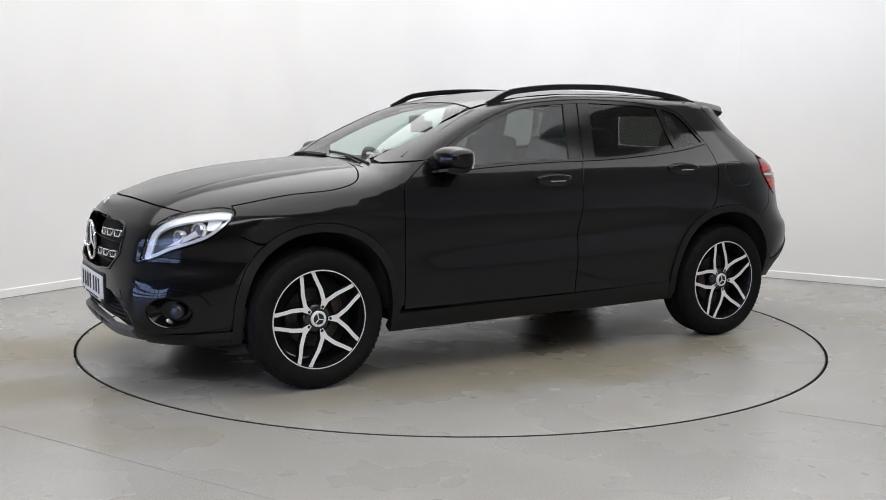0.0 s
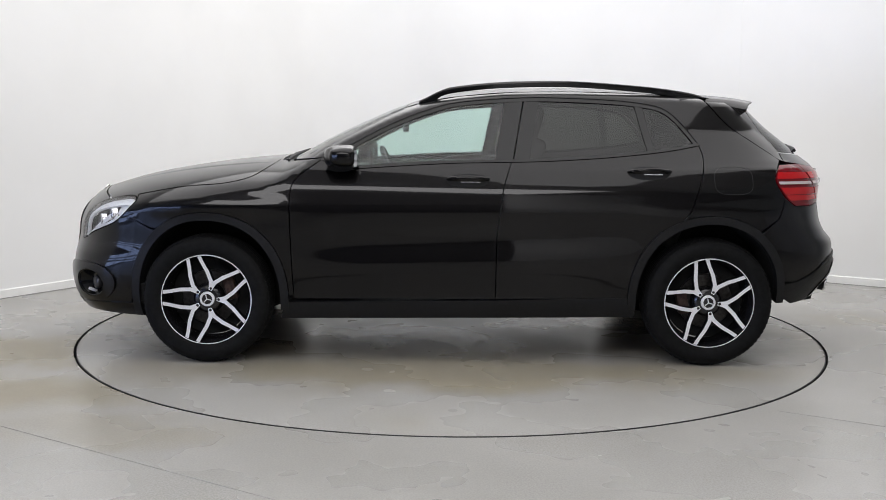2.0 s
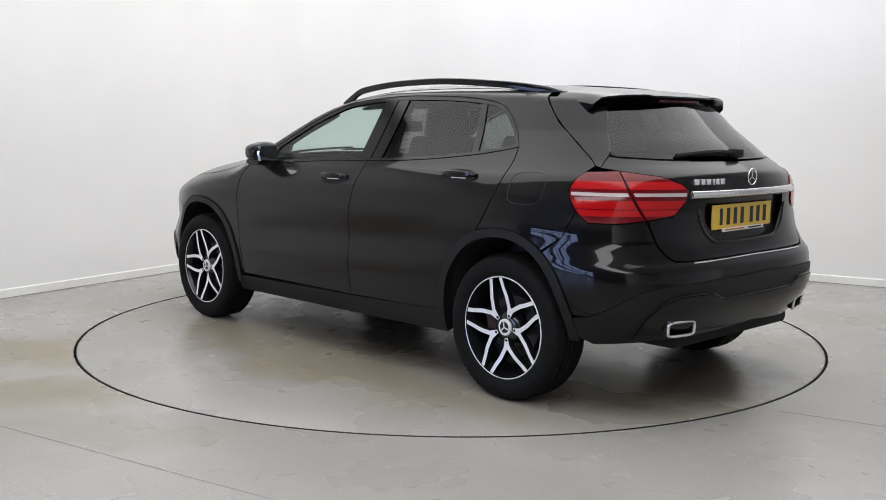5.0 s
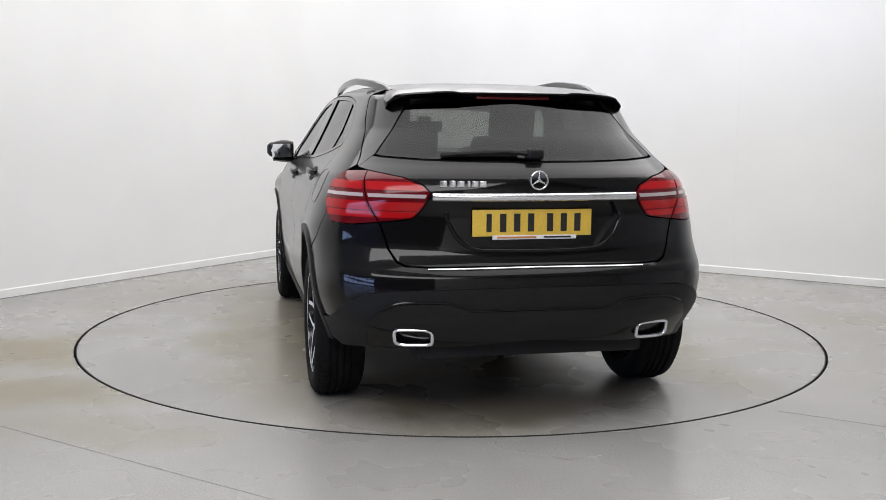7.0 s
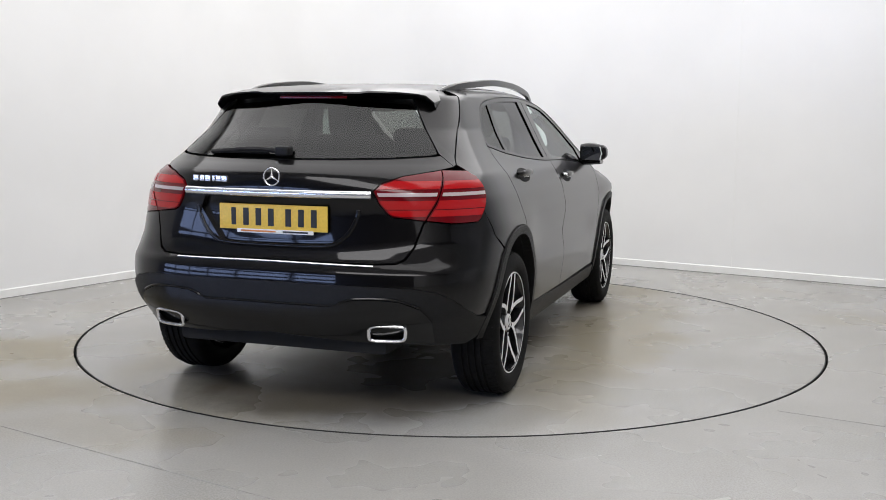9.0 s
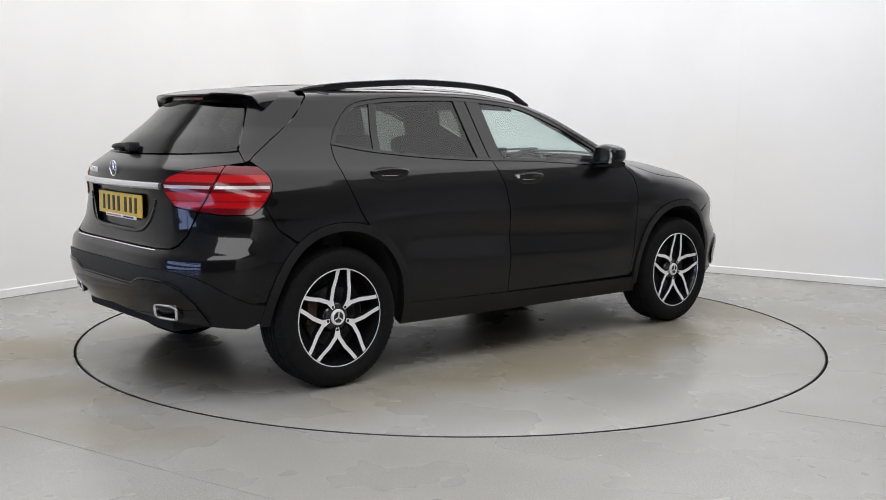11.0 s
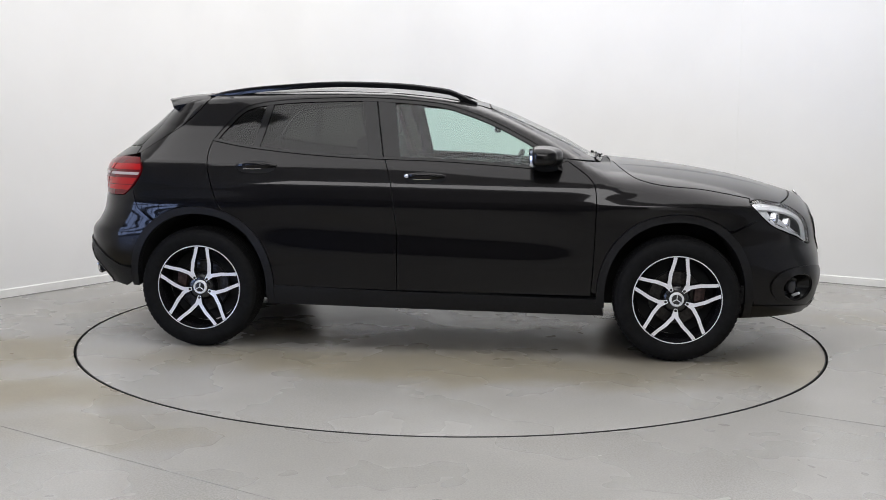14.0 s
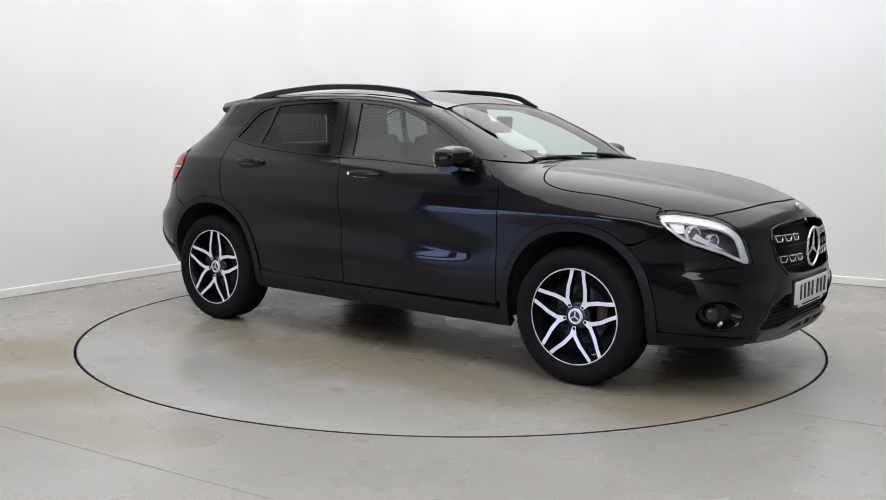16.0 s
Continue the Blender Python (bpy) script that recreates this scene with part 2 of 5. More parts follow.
def sweep_wall(bm, pts, z0, z1, inner, outer, top_round=0.0):
    n = len(pts)
    cols = []
    for i, p in enumerate(pts):
        d = (pts[min(i + 1, n - 1)] - pts[max(i - 1, 0)]).normalized()
        nrm = Vector((d.y, -d.x, 0))
        prof = [(inner, z0), (inner, z1 - top_round), (inner - top_round, z1), (outer, z1), (outer, z0)] if top_round else [(inner, z0), (inner, z1), (outer, z1), (outer, z0)]
        cols.append([bm.verts.new(p + nrm * o + Vector((0, 0, z))) for o, z in prof])
    for a, b in zip(cols, cols[1:]):
        for k in range(len(a)):
            bm.faces.new((a[k], a[(k + 1) % len(a)], b[(k + 1) % len(a)], b[k]))
    bm.faces.new(cols[0])
    bm.faces.new(cols[-1])
    return bm


def build_room():
    run = wall_run()
    w = part("wall_studio", sweep_wall(bmesh.new(), run, -0.02, 3.4, 0.0, -0.15), WALL)
    tagged(w, "smooth white painted studio walls meeting in a rounded corner", "wall", kind="structure")
    b = part("baseboard", sweep_wall(bmesh.new(), run, 0.0, 0.068, 0.014, 0.002, 0.006), BOARD)
    tagged(b, "low white painted skirting board along the walls", "baseboard", kind="structure")
    # grey strip stands in for the shadow line under the skirting
    shadow_strip = part("trim", sweep_wall(bmesh.new(), run, 0.0, 0.006, 0.019, 0.0145), JOINT_SHADE)
    tagged(shadow_strip, "thin grey strip painted as the shadow line where skirting meets floor", "trim", kind="structure")
    # hairline vertical joints between the wall boards
    for k, (s, name) in enumerate(((4.05, "trim"), (5.55, "trim"))):
        p = CORNER + ALONG_R * s
        bm = bmesh.new()
        m = Matrix.Translation(p) @ pose(0, 0, 0, 0, 0, math.degrees(math.atan2(ALONG_R.y, ALONG_R.x)))
        box(bm, 0, -0.0006, 1.7, 0.004, 0.003, 3.26, m)
        tagged(part(name, bm, BOARD), "faint vertical joint strip on the white wall", "trim", kind="structure")
    # floor with a round opening for the turntable
    bm = bmesh.new()
    segs = 192
    inner = [bm.verts.new((math.cos(2 * math.pi * k / segs) * (R_TABLE + 0.012), math.sin(2 * math.pi * k / segs) * (R_TABLE + 0.012), 0)) for k in range(segs)]
    mid = [bm.verts.new((v.co.x * 2.2, v.co.y * 2.2, 0)) for v in inner]
    far = [bm.verts.new((v.co.x * 5.5, v.co.y * 5.5, 0)) for v in inner]
    low = [bm.verts.new((v.co.x, v.co.y, -0.06)) for v in inner]
    for A, B in ((low, inner), (inner, mid), (mid, far)):
        for k in range(segs):
            f = bm.faces.new((A[k], A[(k + 1) % segs], B[(k + 1) % segs], B[k]))
            f.material_index = 1 if A is low else 0
    fl = part("floor", bm, [FLOOR, DARK], smooth=False)
    tagged(fl, "pale grey resin floor with brownish stains and dust", "floor", kind="structure")
    bm = bmesh.new()
    bmesh.ops.create_circle(bm, cap_ends=True, segments=96, radius=R_TABLE + 0.03, matrix=Matrix.Translation((0, 0, -0.06)))
    tagged(part("floor_pit", bm, DARK), "dark pit under the turntable", "floor", kind="structure")
    # ceiling and the dim workshop bay behind the camera
    bm = bmesh.new()
    m = pose(0, 0, 0, 0, 0, -31.2)
    box(bm, 0.4, -1.6, 3.45, 9.0, 10.5, 0.1, m)
    tagged(part("ceiling", bm, CEIL), "white ceiling over the photo bay", "ceiling", kind="structure")
    bm = bmesh.new()
    box(bm, 0, -11.0, 1.7, 24, 0.2, 3.5)
    box(bm, -9.5, -4.0, 1.7, 0.2, 14, 3.5)
    box(bm, 0, -8.5, 3.5, 24, 5.0, 0.1)
    tagged(part("wall_bay", bm, BAY), "dim grey walls of the workshop behind the camera", "wall", kind="structure")
    bm = bmesh.new()
    box(bm, 6.6, -4.8, 1.7, 0.2, 7.2, 3.5)
    box(bm, 3.7, -8.1, 1.7, 5.6, 0.2, 3.5)
    tagged(part("wall_side", bm, WALL), "white painted side wall beyond the photo bay", "wall", kind="structure")
    # daylit glazing on both sides of the workshop's far corner
    for name, (cx, cy), turn, width in (("window_1", (-9.37, -7.1), 0, 7.4), ("window_2", (-8.1, -10.87), 90, 2.4)):
        place = Matrix.Translation((cx, cy, 0)) @ pose(0, 0, 0, 0, 0, turn)
        bm = bmesh.new()
        box(bm, 0, 0, 1.25, 0.02, width, 2.3, place)
        win = part(name, bm, DAYLIGHT)
        tagged(win, "tall daylit workshop window with grey posts and rails", "window", kind="structure")
        posts = int(width / 1.3) + 1
        for k in range(posts):
            bm = bmesh.new()
            box(bm, 0.03, -width / 2 + width * k / (posts - 1), 1.25, 0.05, 0.10, 2.4, place, bevel=0.008)
            part("window_frame", bm, BAY, win)
        for z, h in ((0.12, 0.12), (0.78, 0.30), (1.55, 0.24), (2.4, 0.14)):
            bm = bmesh.new()
            box(bm, 0.035, 0, z, 0.06, width + 0.1, h, place, bevel=0.008)
            part("window_rail", bm, BAY, win)
    # floor joints
    for (x0, y0), (x1, y1) in (((-2.6, -1.75), (-0.3, -3.15)), ((1.5, -1.82), (3.4, -2.9))):
        bm = bmesh.new()
        d = Vector((x1 - x0, y1 - y0, 0))
        box(bm, d.length / 2, 0, 0.0008, d.length, 0.003, 0.0012, Matrix.Translation((x0, y0, 0)) @ pose(0, 0, 0, 0, 0, math.degrees(math.atan2(d.y, d.x))))
        tagged(part("floor_joint", bm, JOINT_SHADE), "thin filled joint line in the floor", "floor joint", kind="structure")


build_room()


def build_turntable():
    bm = bmesh.new()
    segs = 192
    prof = [(0.02, 0.0), (0.8, 0.0), (1.6, 0.0), (R_TABLE - 0.012, 0.0), (R_TABLE - 0.002, -0.003), (R_TABLE, -0.01), (R_TABLE, -0.05)]
    rings = lathe(bm, prof, segs, "z")
    bm.faces.new(rings[0])
    for f in bm.faces:
        f.material_index = 1 if max(v.co.z for v in f.verts) < -0.002 else 0
    t = new("turntable")
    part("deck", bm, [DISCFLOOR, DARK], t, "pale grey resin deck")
    # added dark ring: its colour thickens the shaded line of the gap
    bm = bmesh.new()
    lathe(bm, [(R_TABLE - 0.005, 0.0004), (R_TABLE - 0.002, 0.0004), (R_TABLE + 0.001, -0.003), (R_TABLE + 0.001, -0.03)], 192, "z")
    part("edge_ring", bm, PLASTIC, t, "thin dark ring added to thicken the shaded gap line")
    return tagged(t, "round floor-level turntable with pale grey resin top", "turntable")


TURNTABLE = build_turntable()
# ---- car: body surface ----
def spline(pts):
    """A smooth monotone curve through (a, b) points."""
    xs, ys = np.array([p[0] for p in pts], float), np.array([p[1] for p in pts], float)
    h, d = np.diff(xs), np.diff(ys) / np.diff(xs)
    m = np.concatenate([[d[0]], [0 if a * b <= 0 else 2 * a * b / (a + b) for a, b in zip(d, d[1:])], [d[-1]]])
    X = np.linspace(xs[0], xs[-1], 1500)
    i = np.clip(np.searchsorted(xs, X) - 1, 0, len(h) - 1)
    t = (X - xs[i]) / h[i]
    Y = (2 * t**3 - 3 * t**2 + 1) * ys[i] + (t**3 - 2 * t**2 + t) * h[i] * m[i] + (-2 * t**3 + 3 * t**2) * ys[i + 1] + (t**3 - t**2) * h[i] * m[i + 1]
    return lambda v: np.interp(v, X, Y)


HALF = spline([(0.1, 0.76), (0.2, 0.80), (0.25, 0.835), (0.33, 0.862), (0.36, 0.868), (0.45, 0.880), (0.55, 0.892), (0.65, 0.896), (0.74, 0.900), (0.82, 0.900),
               (0.90, 0.888), (0.955, 0.876), (1.0, 0.858), (1.05, 0.835), (1.08, 0.816), (1.18, 0.762), (1.30, 0.706), (1.42, 0.650), (1.5, 0.61)])
TOP = spline([(-2.4, 1.40), (-1.8, 1.44), (-1.52, 1.466), (-1.3, 1.482), (-1.0, 1.498), (-0.6, 1.508), (-0.3, 1.503), (0.0, 1.475), (0.2, 1.436), (0.341, 1.392), (0.5, 1.325),
              (0.722, 1.222), (0.91, 1.122), (0.97, 1.104), (1.05, 1.096), (1.157, 1.087), (1.428, 1.056), (1.773, 0.997), (2.0, 0.935), (2.15, 0.885), (2.3, 0.81)])
CAP = spline([(-2.4, 0.07), (0.0, 0.07), (0.5, 0.085), (0.9, 0.12), (1.1, 0.17), (1.6, 0.19), (2.4, 0.19)])
CROWN = spline([(-2.4, 0.34), (0.0, 0.34), (0.5, 0.4), (0.85, 0.4), (1.15, 0.34), (2.4, 0.34)])
NOSE = spline([(0.1, 2.0), (0.2, 2.126), (0.27, 2.199), (0.35, 2.230), (0.45, 2.230), (0.6, 2.232), (0.7, 2.222), (0.78, 2.206), (0.84, 2.183), (0.9, 2.160), (1.0, 2.122), (1.2, 2.043)])
NOSE_BLUNT = spline([(0.1, 0.35), (0.3, 0.268), (0.45, 0.25), (0.55, 0.29), (0.65, 0.375), (0.78, 0.36), (0.87, 0.41), (0.95, 0.444), (1.5, 0.454)])
TAIL_BLUNT = spline([(0.1, 0.42), (0.35, 0.42), (0.5, 0.29), (0.6, 0.265), (0.71, 0.274), (0.8, 0.333), (0.87, 0.358), (0.95, 0.392), (1.04, 0.455), (1.10, 0.515), (1.15, 0.55), (1.3, 0.593), (1.5, 0.616)])
TAIL = spline([(0.1, 1.958), (0.25, 2.030), (0.33, 2.070), (0.40, 2.119), (0.5, 2.154), (0.6, 2.154), (0.66, 2.149), (0.72, 2.102), (0.78, 2.085), (0.9, 2.081), (1.0, 2.104), (1.06, 2.094),
               (1.10, 2.058), (1.13, 2.019), (1.2, 1.947), (1.286, 1.838), (1.40, 1.71), (1.45, 1.652), (1.52, 1.593)])
WHEEL_X = 1.3495


def half_width(x, z):
    """Half the body's width at a place along it and a height."""
    b = HALF(z) * (1 - 0.062 * np.clip((-x - 0.3) / 1.0, 0, 1.4) ** 1.5 * np.clip((z - 1.06) / 0.2, 0, 1))
    b = b - 0.019 * np.exp(-((z - 0.68 + 0.045 * x) / 0.085) ** 2) * np.exp(-(np.abs(x + 0.1) / 0.86) ** 6)
    b = b + 0.017 * np.exp(-((z - 0.85) / 0.05) ** 2) * np.exp(-((x - 1.36) / 0.42) ** 4)
    b = b + 0.009 * np.exp(-((z - 0.82) / 0.08) ** 2) * np.exp(-((x + 1.40) / 0.40) ** 4)
    b = b + 0.020 * np.exp(-((z - 0.60) / 0.17) ** 2) * np.exp(-((x + 1.75) / 0.36) ** 4)
    uf = np.clip((x - 1.2) / (NOSE(z) - 1.2), 0, 1)
    ur = np.clip((-1.2 - x) / (TAIL(z) - 1.2), 0, 1)
    t = np.clip((TOP(x) - z) / CAP(x), 0, 1)
    return b * (1 - uf**2.5) ** NOSE_BLUNT(z) * (1 - ur**4.4) ** TAIL_BLUNT(z) * (1 - (1 - t) ** 2) ** CROWN(x)


def on_side(a, b):
    return np.stack([a, half_width(a, b), b], -1)


def on_top(a, b):
    lo, hi = np.full_like(a, 0.78), TOP(a)
    for _ in range(34):
        m = (lo + hi) / 2
        inside = half_width(a, m) > np.abs(b)
        lo, hi = np.where(inside, m, lo), np.where(inside, hi, m)
    return np.stack([a, b, lo], -1)


def round_end(sign):
    def chart(a, b):
        c, s = np.cos(np.radians(a)), np.sin(np.radians(a))
        lo, hi = np.zeros_like(a), np.full_like(a, 1.5)
        for _ in range(34):
            m = (lo + hi) / 2
            w = half_width(sign * (1.2 + m * c), b)
            inside = (w > m * np.abs(s)) & (w > 1e-6)
            lo, hi = np.where(inside, m, lo), np.where(inside, hi, m)
        return np.stack([sign * (1.2 + lo * c), lo * s, b], -1)
    return chart


on_nose, on_tail = round_end(1), round_end(-1)


def nose_polar(pts):
    """Side-view places (x, z) on the skin as (angle, height) round the nose."""
    out = []
    for x, z in pts:
        y = float(half_width(np.array([x]), np.array([z]))[0])
        out.append((math.degrees(math.atan2(y, x - 1.2)), z))
    return out


def tail_polar(pts):
    out = []
    for x, z in pts:
        y = float(half_width(np.array([x]), np.array([z]))[0])
        out.append((math.degrees(math.atan2(y, -1.2 - x)), z))
    return out


def rear_yz(pts, x):
    """Places (y, z) on the rear face, seen at depth x, as (angle, height) round the tail."""
    out = []
    for y, z in pts:
        xx = np.linspace(-1.25, -2.3, 400)
        w = half_width(xx, np.full_like(xx, z))
        ok = np.nonzero(w > abs(y))[0]
        out.append((math.degrees(math.atan2(y, -1.2 - xx[ok[-1]])), z))
    return out


def front_yz(pts):
    out = []
    for y, z in pts:
        xx = np.linspace(1.25, 2.4, 400)
        w = half_width(xx, np.full_like(xx, z))
        ok = np.nonzero(w > abs(y))[0]
        out.append((math.degrees(math.atan2(y, xx[ok[-1]] - 1.2)), z))
    return out


def densify(poly, step, sa):
    out = []
    n = len(poly)
    for i in range(n):
        (a0, b0), (a1, b1) = poly[i], poly[(i + 1) % n]
        k = max(1, int(math.hypot((a1 - a0) * sa, b1 - b0) / step))
        out += [(a0 + (a1 - a0) * j / k, b0 + (b1 - b0) * j / k) for j in range(k)]
    return out


def inset(poly, d, sa):
    """Moves an outline inwards by d metres; sa: metres per unit of its first axis."""
    p = np.array(poly, float) * (sa, 1)
    area = 0.5 * np.sum(p[:, 0] * np.roll(p[:, 1], -1) - np.roll(p[:, 0], -1) * p[:, 1])
    e1, e2 = p - np.roll(p, 1, 0), np.roll(p, -1, 0) - p
    n1, n2 = [np.stack([-e[:, 1], e[:, 0]], 1) / np.maximum(1e-9, np.linalg.norm(e, axis=1))[:, None] for e in (e1, e2)]
    n = n1 + n2
    n = n / np.maximum(0.5, np.sum(n * n, 1) / 2)[:, None]
    q = p + n * d * (1 if area > 0 else -1)
    return [tuple(v) for v in q / (sa, 1)]


def smooth_line(pts, k=6):
    """A Catmull-Rom curve through points."""
    out = []
    n = len(pts)
    for i in range(n - 1):
        p0, p1, p2, p3 = [np.array(pts[j], float) for j in (max(i - 1, 0), i, i + 1, min(i + 2, n - 1))]
        for j in range(k):
            t = j / k
            out.append(tuple(0.5 * (2 * p1 + (p2 - p0) * t + (2 * p0 - 5 * p1 + 4 * p2 - p3) * t * t + (3 * p1 - p0 - 3 * p2 + p3) * t**3)))
    out.append(tuple(pts[-1]))
    return out


def contains(poly, a, b):
    p = np.array(poly)
    inside = np.zeros(len(a), bool)
    j = len(p) - 1
    for i in range(len(p)):
        (xi, yi), (xj, yj) = p[i], p[j]
        hit = (yi > b) != (yj > b)
        with np.errstate(divide="ignore", invalid="ignore"):
            hit &= a < (xj - xi) * (b - yi) / (yj - yi + 1e-15) + xi
        inside ^= hit
        j = i
    return inside


def skin(name, chart, outline, material, parent, label="", holes=(), step=0.03, thick=0.014, lift=0.0, gap=0.0028, sa=1.0, both=True):
    """A panel of the body: an outline on a chart, filled, curved onto the skin, and given thickness. both: one each side."""
    loops = [densify(inset(outline, gap, sa) if gap else outline, step * 0.7, sa)] + [densify(h, step * 0.7, sa) for h in holes]
    pts, edges = [], []
    for lp in loops:
        k = len(pts)
        pts += [Vector((a * sa, b)) for a, b in lp]
        edges += [(k + i, k + (i + 1) % len(lp)) for i in range(len(lp))]
    ob_ = np.array(loops[0]) * (sa, 1)
    lo, hi = ob_.min(0), ob_.max(0)
    ga, gb = np.meshgrid(np.arange(lo[0] + step / 2, hi[0], step), np.arange(lo[1] + step / 2, hi[1], step))
    ga, gb = ga.ravel(), gb.ravel()
    keep = contains(ob_, ga, gb)
    for h in loops[1:]:
        keep &= ~contains(np.array(h) * (sa, 1), ga, gb)
    border = np.concatenate([np.array(lp) * (sa, 1) for lp in loops])
    ga, gb = ga[keep], gb[keep]
    if len(ga):
        near = np.min((ga[:, None] - border[None, :, 0]) ** 2 + (gb[:, None] - border[None, :, 1]) ** 2, axis=1) > (0.35 * step) ** 2
        pts += [Vector((a, b)) for a, b in zip(ga[near], gb[near])]
    from_cdt = bm_cdt(pts, edges)
    v2, tris = from_cdt
    A, B = np.array([v[0] for v in v2]) / sa, np.array([v[1] for v in v2])
    cen = np.array([(np.mean([v2[i][0] for i in t]), np.mean([v2[i][1] for i in t])) for t in tris])
    ok = contains(ob_, cen[:, 0], cen[:, 1])
    for h in loops[1:]:
        ok &= ~contains(np.array(h) * (sa, 1), cen[:, 0], cen[:, 1])
    tris = np.array(tris)[ok]
    P = chart(A, B)
    e = 0.004
    da, db = chart(A + e / sa, B) - chart(A - e / sa, B), chart(A, B + e) - chart(A, B - e)
    N = np.cross(da, db)
    N /= np.maximum(1e-9, np.linalg.norm(N, axis=1))[:, None]
    outward = P - np.array([[0.0, 0.0, 0.75]]) * 1.0
    outward[:, 0] *= 0.35
    if np.sum(N * outward) < 0:
        N = -N
    P = P + N * lift
    tn = np.cross(P[tris[:, 1]] - P[tris[:, 0]], P[tris[:, 2]] - P[tris[:, 0]])
    flip = np.sum(tn * N[tris[:, 0]], 1) < 0
    tris[flip] = tris[flip][:, ::-1]
    n = len(P)
    seen = {}
    for t in tris:
        for i in range(3):
            a, b = int(t[i]), int(t[(i + 1) % 3])
            seen[(a, b)] = 1
    rim = [(a, b) for a, b in seen if (b, a) not in seen]
    verts, norms, faces = list(P), list(N), [tuple(int(i) for i in t) for t in tris]
    verts += list(P - N * thick)
    norms += list(-N)
    faces += [(int(t[2]) + n, int(t[1]) + n, int(t[0]) + n) for t in tris]
    for a, b in rim:
        k = len(verts)
        d = P[b] - P[a]
        o = np.cross(d, N[a])
        o /= max(1e-9, np.linalg.norm(o))
        verts += [P[a], P[b], P[b] - N[b] * thick, P[a] - N[a] * thick]
        norms += [o] * 4
        faces.append((k + 3, k + 2, k + 1, k))
    made = []
    for side in ((1, -1) if both else (1,)):
        vv, nn = np.array(verts), np.array(norms)
        ff = faces
        if side < 0:
            vv, nn, ff = vv * (1, -1, 1), nn * (1, -1, 1), [f[::-1] for f in faces]
        me = bpy.data.meshes.new(name)
        me.from_pydata(vv.tolist(), [], ff)
        me.materials.append(material)
        me.shade_smooth()
        me.normals_split_custom_set_from_vertices(nn.tolist())
        ob = new(name, me)
        ob.parent = parent
        if label:
            ob["label"] = label
        made.append(ob)
    return made


def bm_cdt(pts, edges):
    from mathutils.geometry import delaunay_2d_cdt
    v, _, f, _, _, _ = delaunay_2d_cdt(pts, edges, [], 0, 1e-6)
    return v, [tuple(t) for t in f if len(t) == 3]


def arch(cx, a, b, z0, k=28, z1=None):
    """A wheel arch line, from its front foot over the top to its rear foot."""
    t0 = math.asin(max(-1, min(1, (z0 - 0.345) / b)))
    t1 = math.asin(max(-1, min(1, ((z0 if z1 is None else z1) - 0.345) / b)))
    out = []
    for i in range(k + 1):
        t = t0 + (math.pi - t1 - t0) * i / k
        c, s = math.cos(t), math.sin(t)
        e = 0.92
        aa = a - 0.028 if c * cx > 0 else a
        out.append((cx + aa * math.copysign(abs(c) ** e, c), 0.345 + b * math.copysign(abs(s) ** e, s)))
    return out


# ---- the car ----
CAR = new("car")
tagged(CAR, "black five-door compact crossover car with black alloy-faced wheels on the turntable", "car")

OUT_A, OUT_B, IN_A, IN_B = 0.440, 0.470, 0.395, 0.428
FRONT_OUT = arch(WHEEL_X, OUT_A, OUT_B, 0.36, 110)
REAR_OUT = arch(-WHEEL_X, OUT_A, OUT_B, 0.36, 110)
HOOD_LINE = smooth_line([(1.006, 1.084), (1.05, 1.045), (1.124, 0.999), (1.261, 0.967), (1.49, 0.945), (1.765, 0.893)])
DOOR_FRONT = smooth_line([(0.880, 0.352), (0.890, 0.546), (0.896, 0.74), (0.895, 0.926), (0.853, 1.009), (0.72, 1.106)])
B_CUT = [(-0.200, 0.356), (-0.200, 0.55), (-0.203, 0.717), (-0.236, 0.961), (-0.278, 1.09)]
REAR_CUT = smooth_line([(-1.128, 0.728), (-1.214, 0.82), (-1.256, 0.91), (-1.297, 1.03), (-1.311, 1.117), (-1.300, 1.178)])
BELT_F = smooth_line([(-0.278, 1.090), (0.015, 1.083), (0.304, 1.067), (0.60, 1.046)], 4)
BELT_R = smooth_line([(-1.300, 1.184), (-1.128, 1.153), (-0.953, 1.132), (-0.733, 1.112), (-0.469, 1.096), (-0.278, 1.090)], 4)
DLO_TOP = smooth_line([(-1.300, 1.184), (-1.245, 1.262), (-1.165, 1.348), (-1.075, 1.395), (-0.878, 1.422), (-0.61, 1.434), (-0.349, 1.435), (-0.002, 1.408), (0.176, 1.362), (0.336, 1.300),
                       (0.474, 1.232), (0.60, 1.164), (0.72, 1.106)], 4)


TAIL_SIDE = smooth_line([(-1.80, 0.868), (-1.745, 0.913), (-1.698, 0.985), (-1.695, 1.035), (-1.725, 1.085)], 4)
SA = math.radians(1.0) * 1.0
HEAD = smooth_line([(56.0, 0.866), (54.6, 0.885), (51.0, 0.891), (47.0, 0.884), (41.0, 0.868), (36.2, 0.841), (33.2, 0.791), (31.9, 0.724), (30.2, 0.644)], 4) + \
    smooth_line([(31.8, 0.638), (35.2, 0.656), (38.7, 0.683), (43.4, 0.709), (49.4, 0.748), (53.3, 0.800), (55.2, 0.838)], 4)


def head_xyz(p):
    return on_nose(np.array([p[0]]), np.array([p[1]]))[0]


BONNET_LEAD = smooth_line([tuple(head_xyz((40.0, 0.866))[:2]), (2.005, 0.43), (2.053, 0.22), (2.072, 0.0)], 5)
HEAD_TOP = [tuple(head_xyz(p)) for p in HEAD[:33] if p[0] > 40.2]
HEAD_TIP = [tuple(head_xyz(p)) for p in HEAD[-7:]]


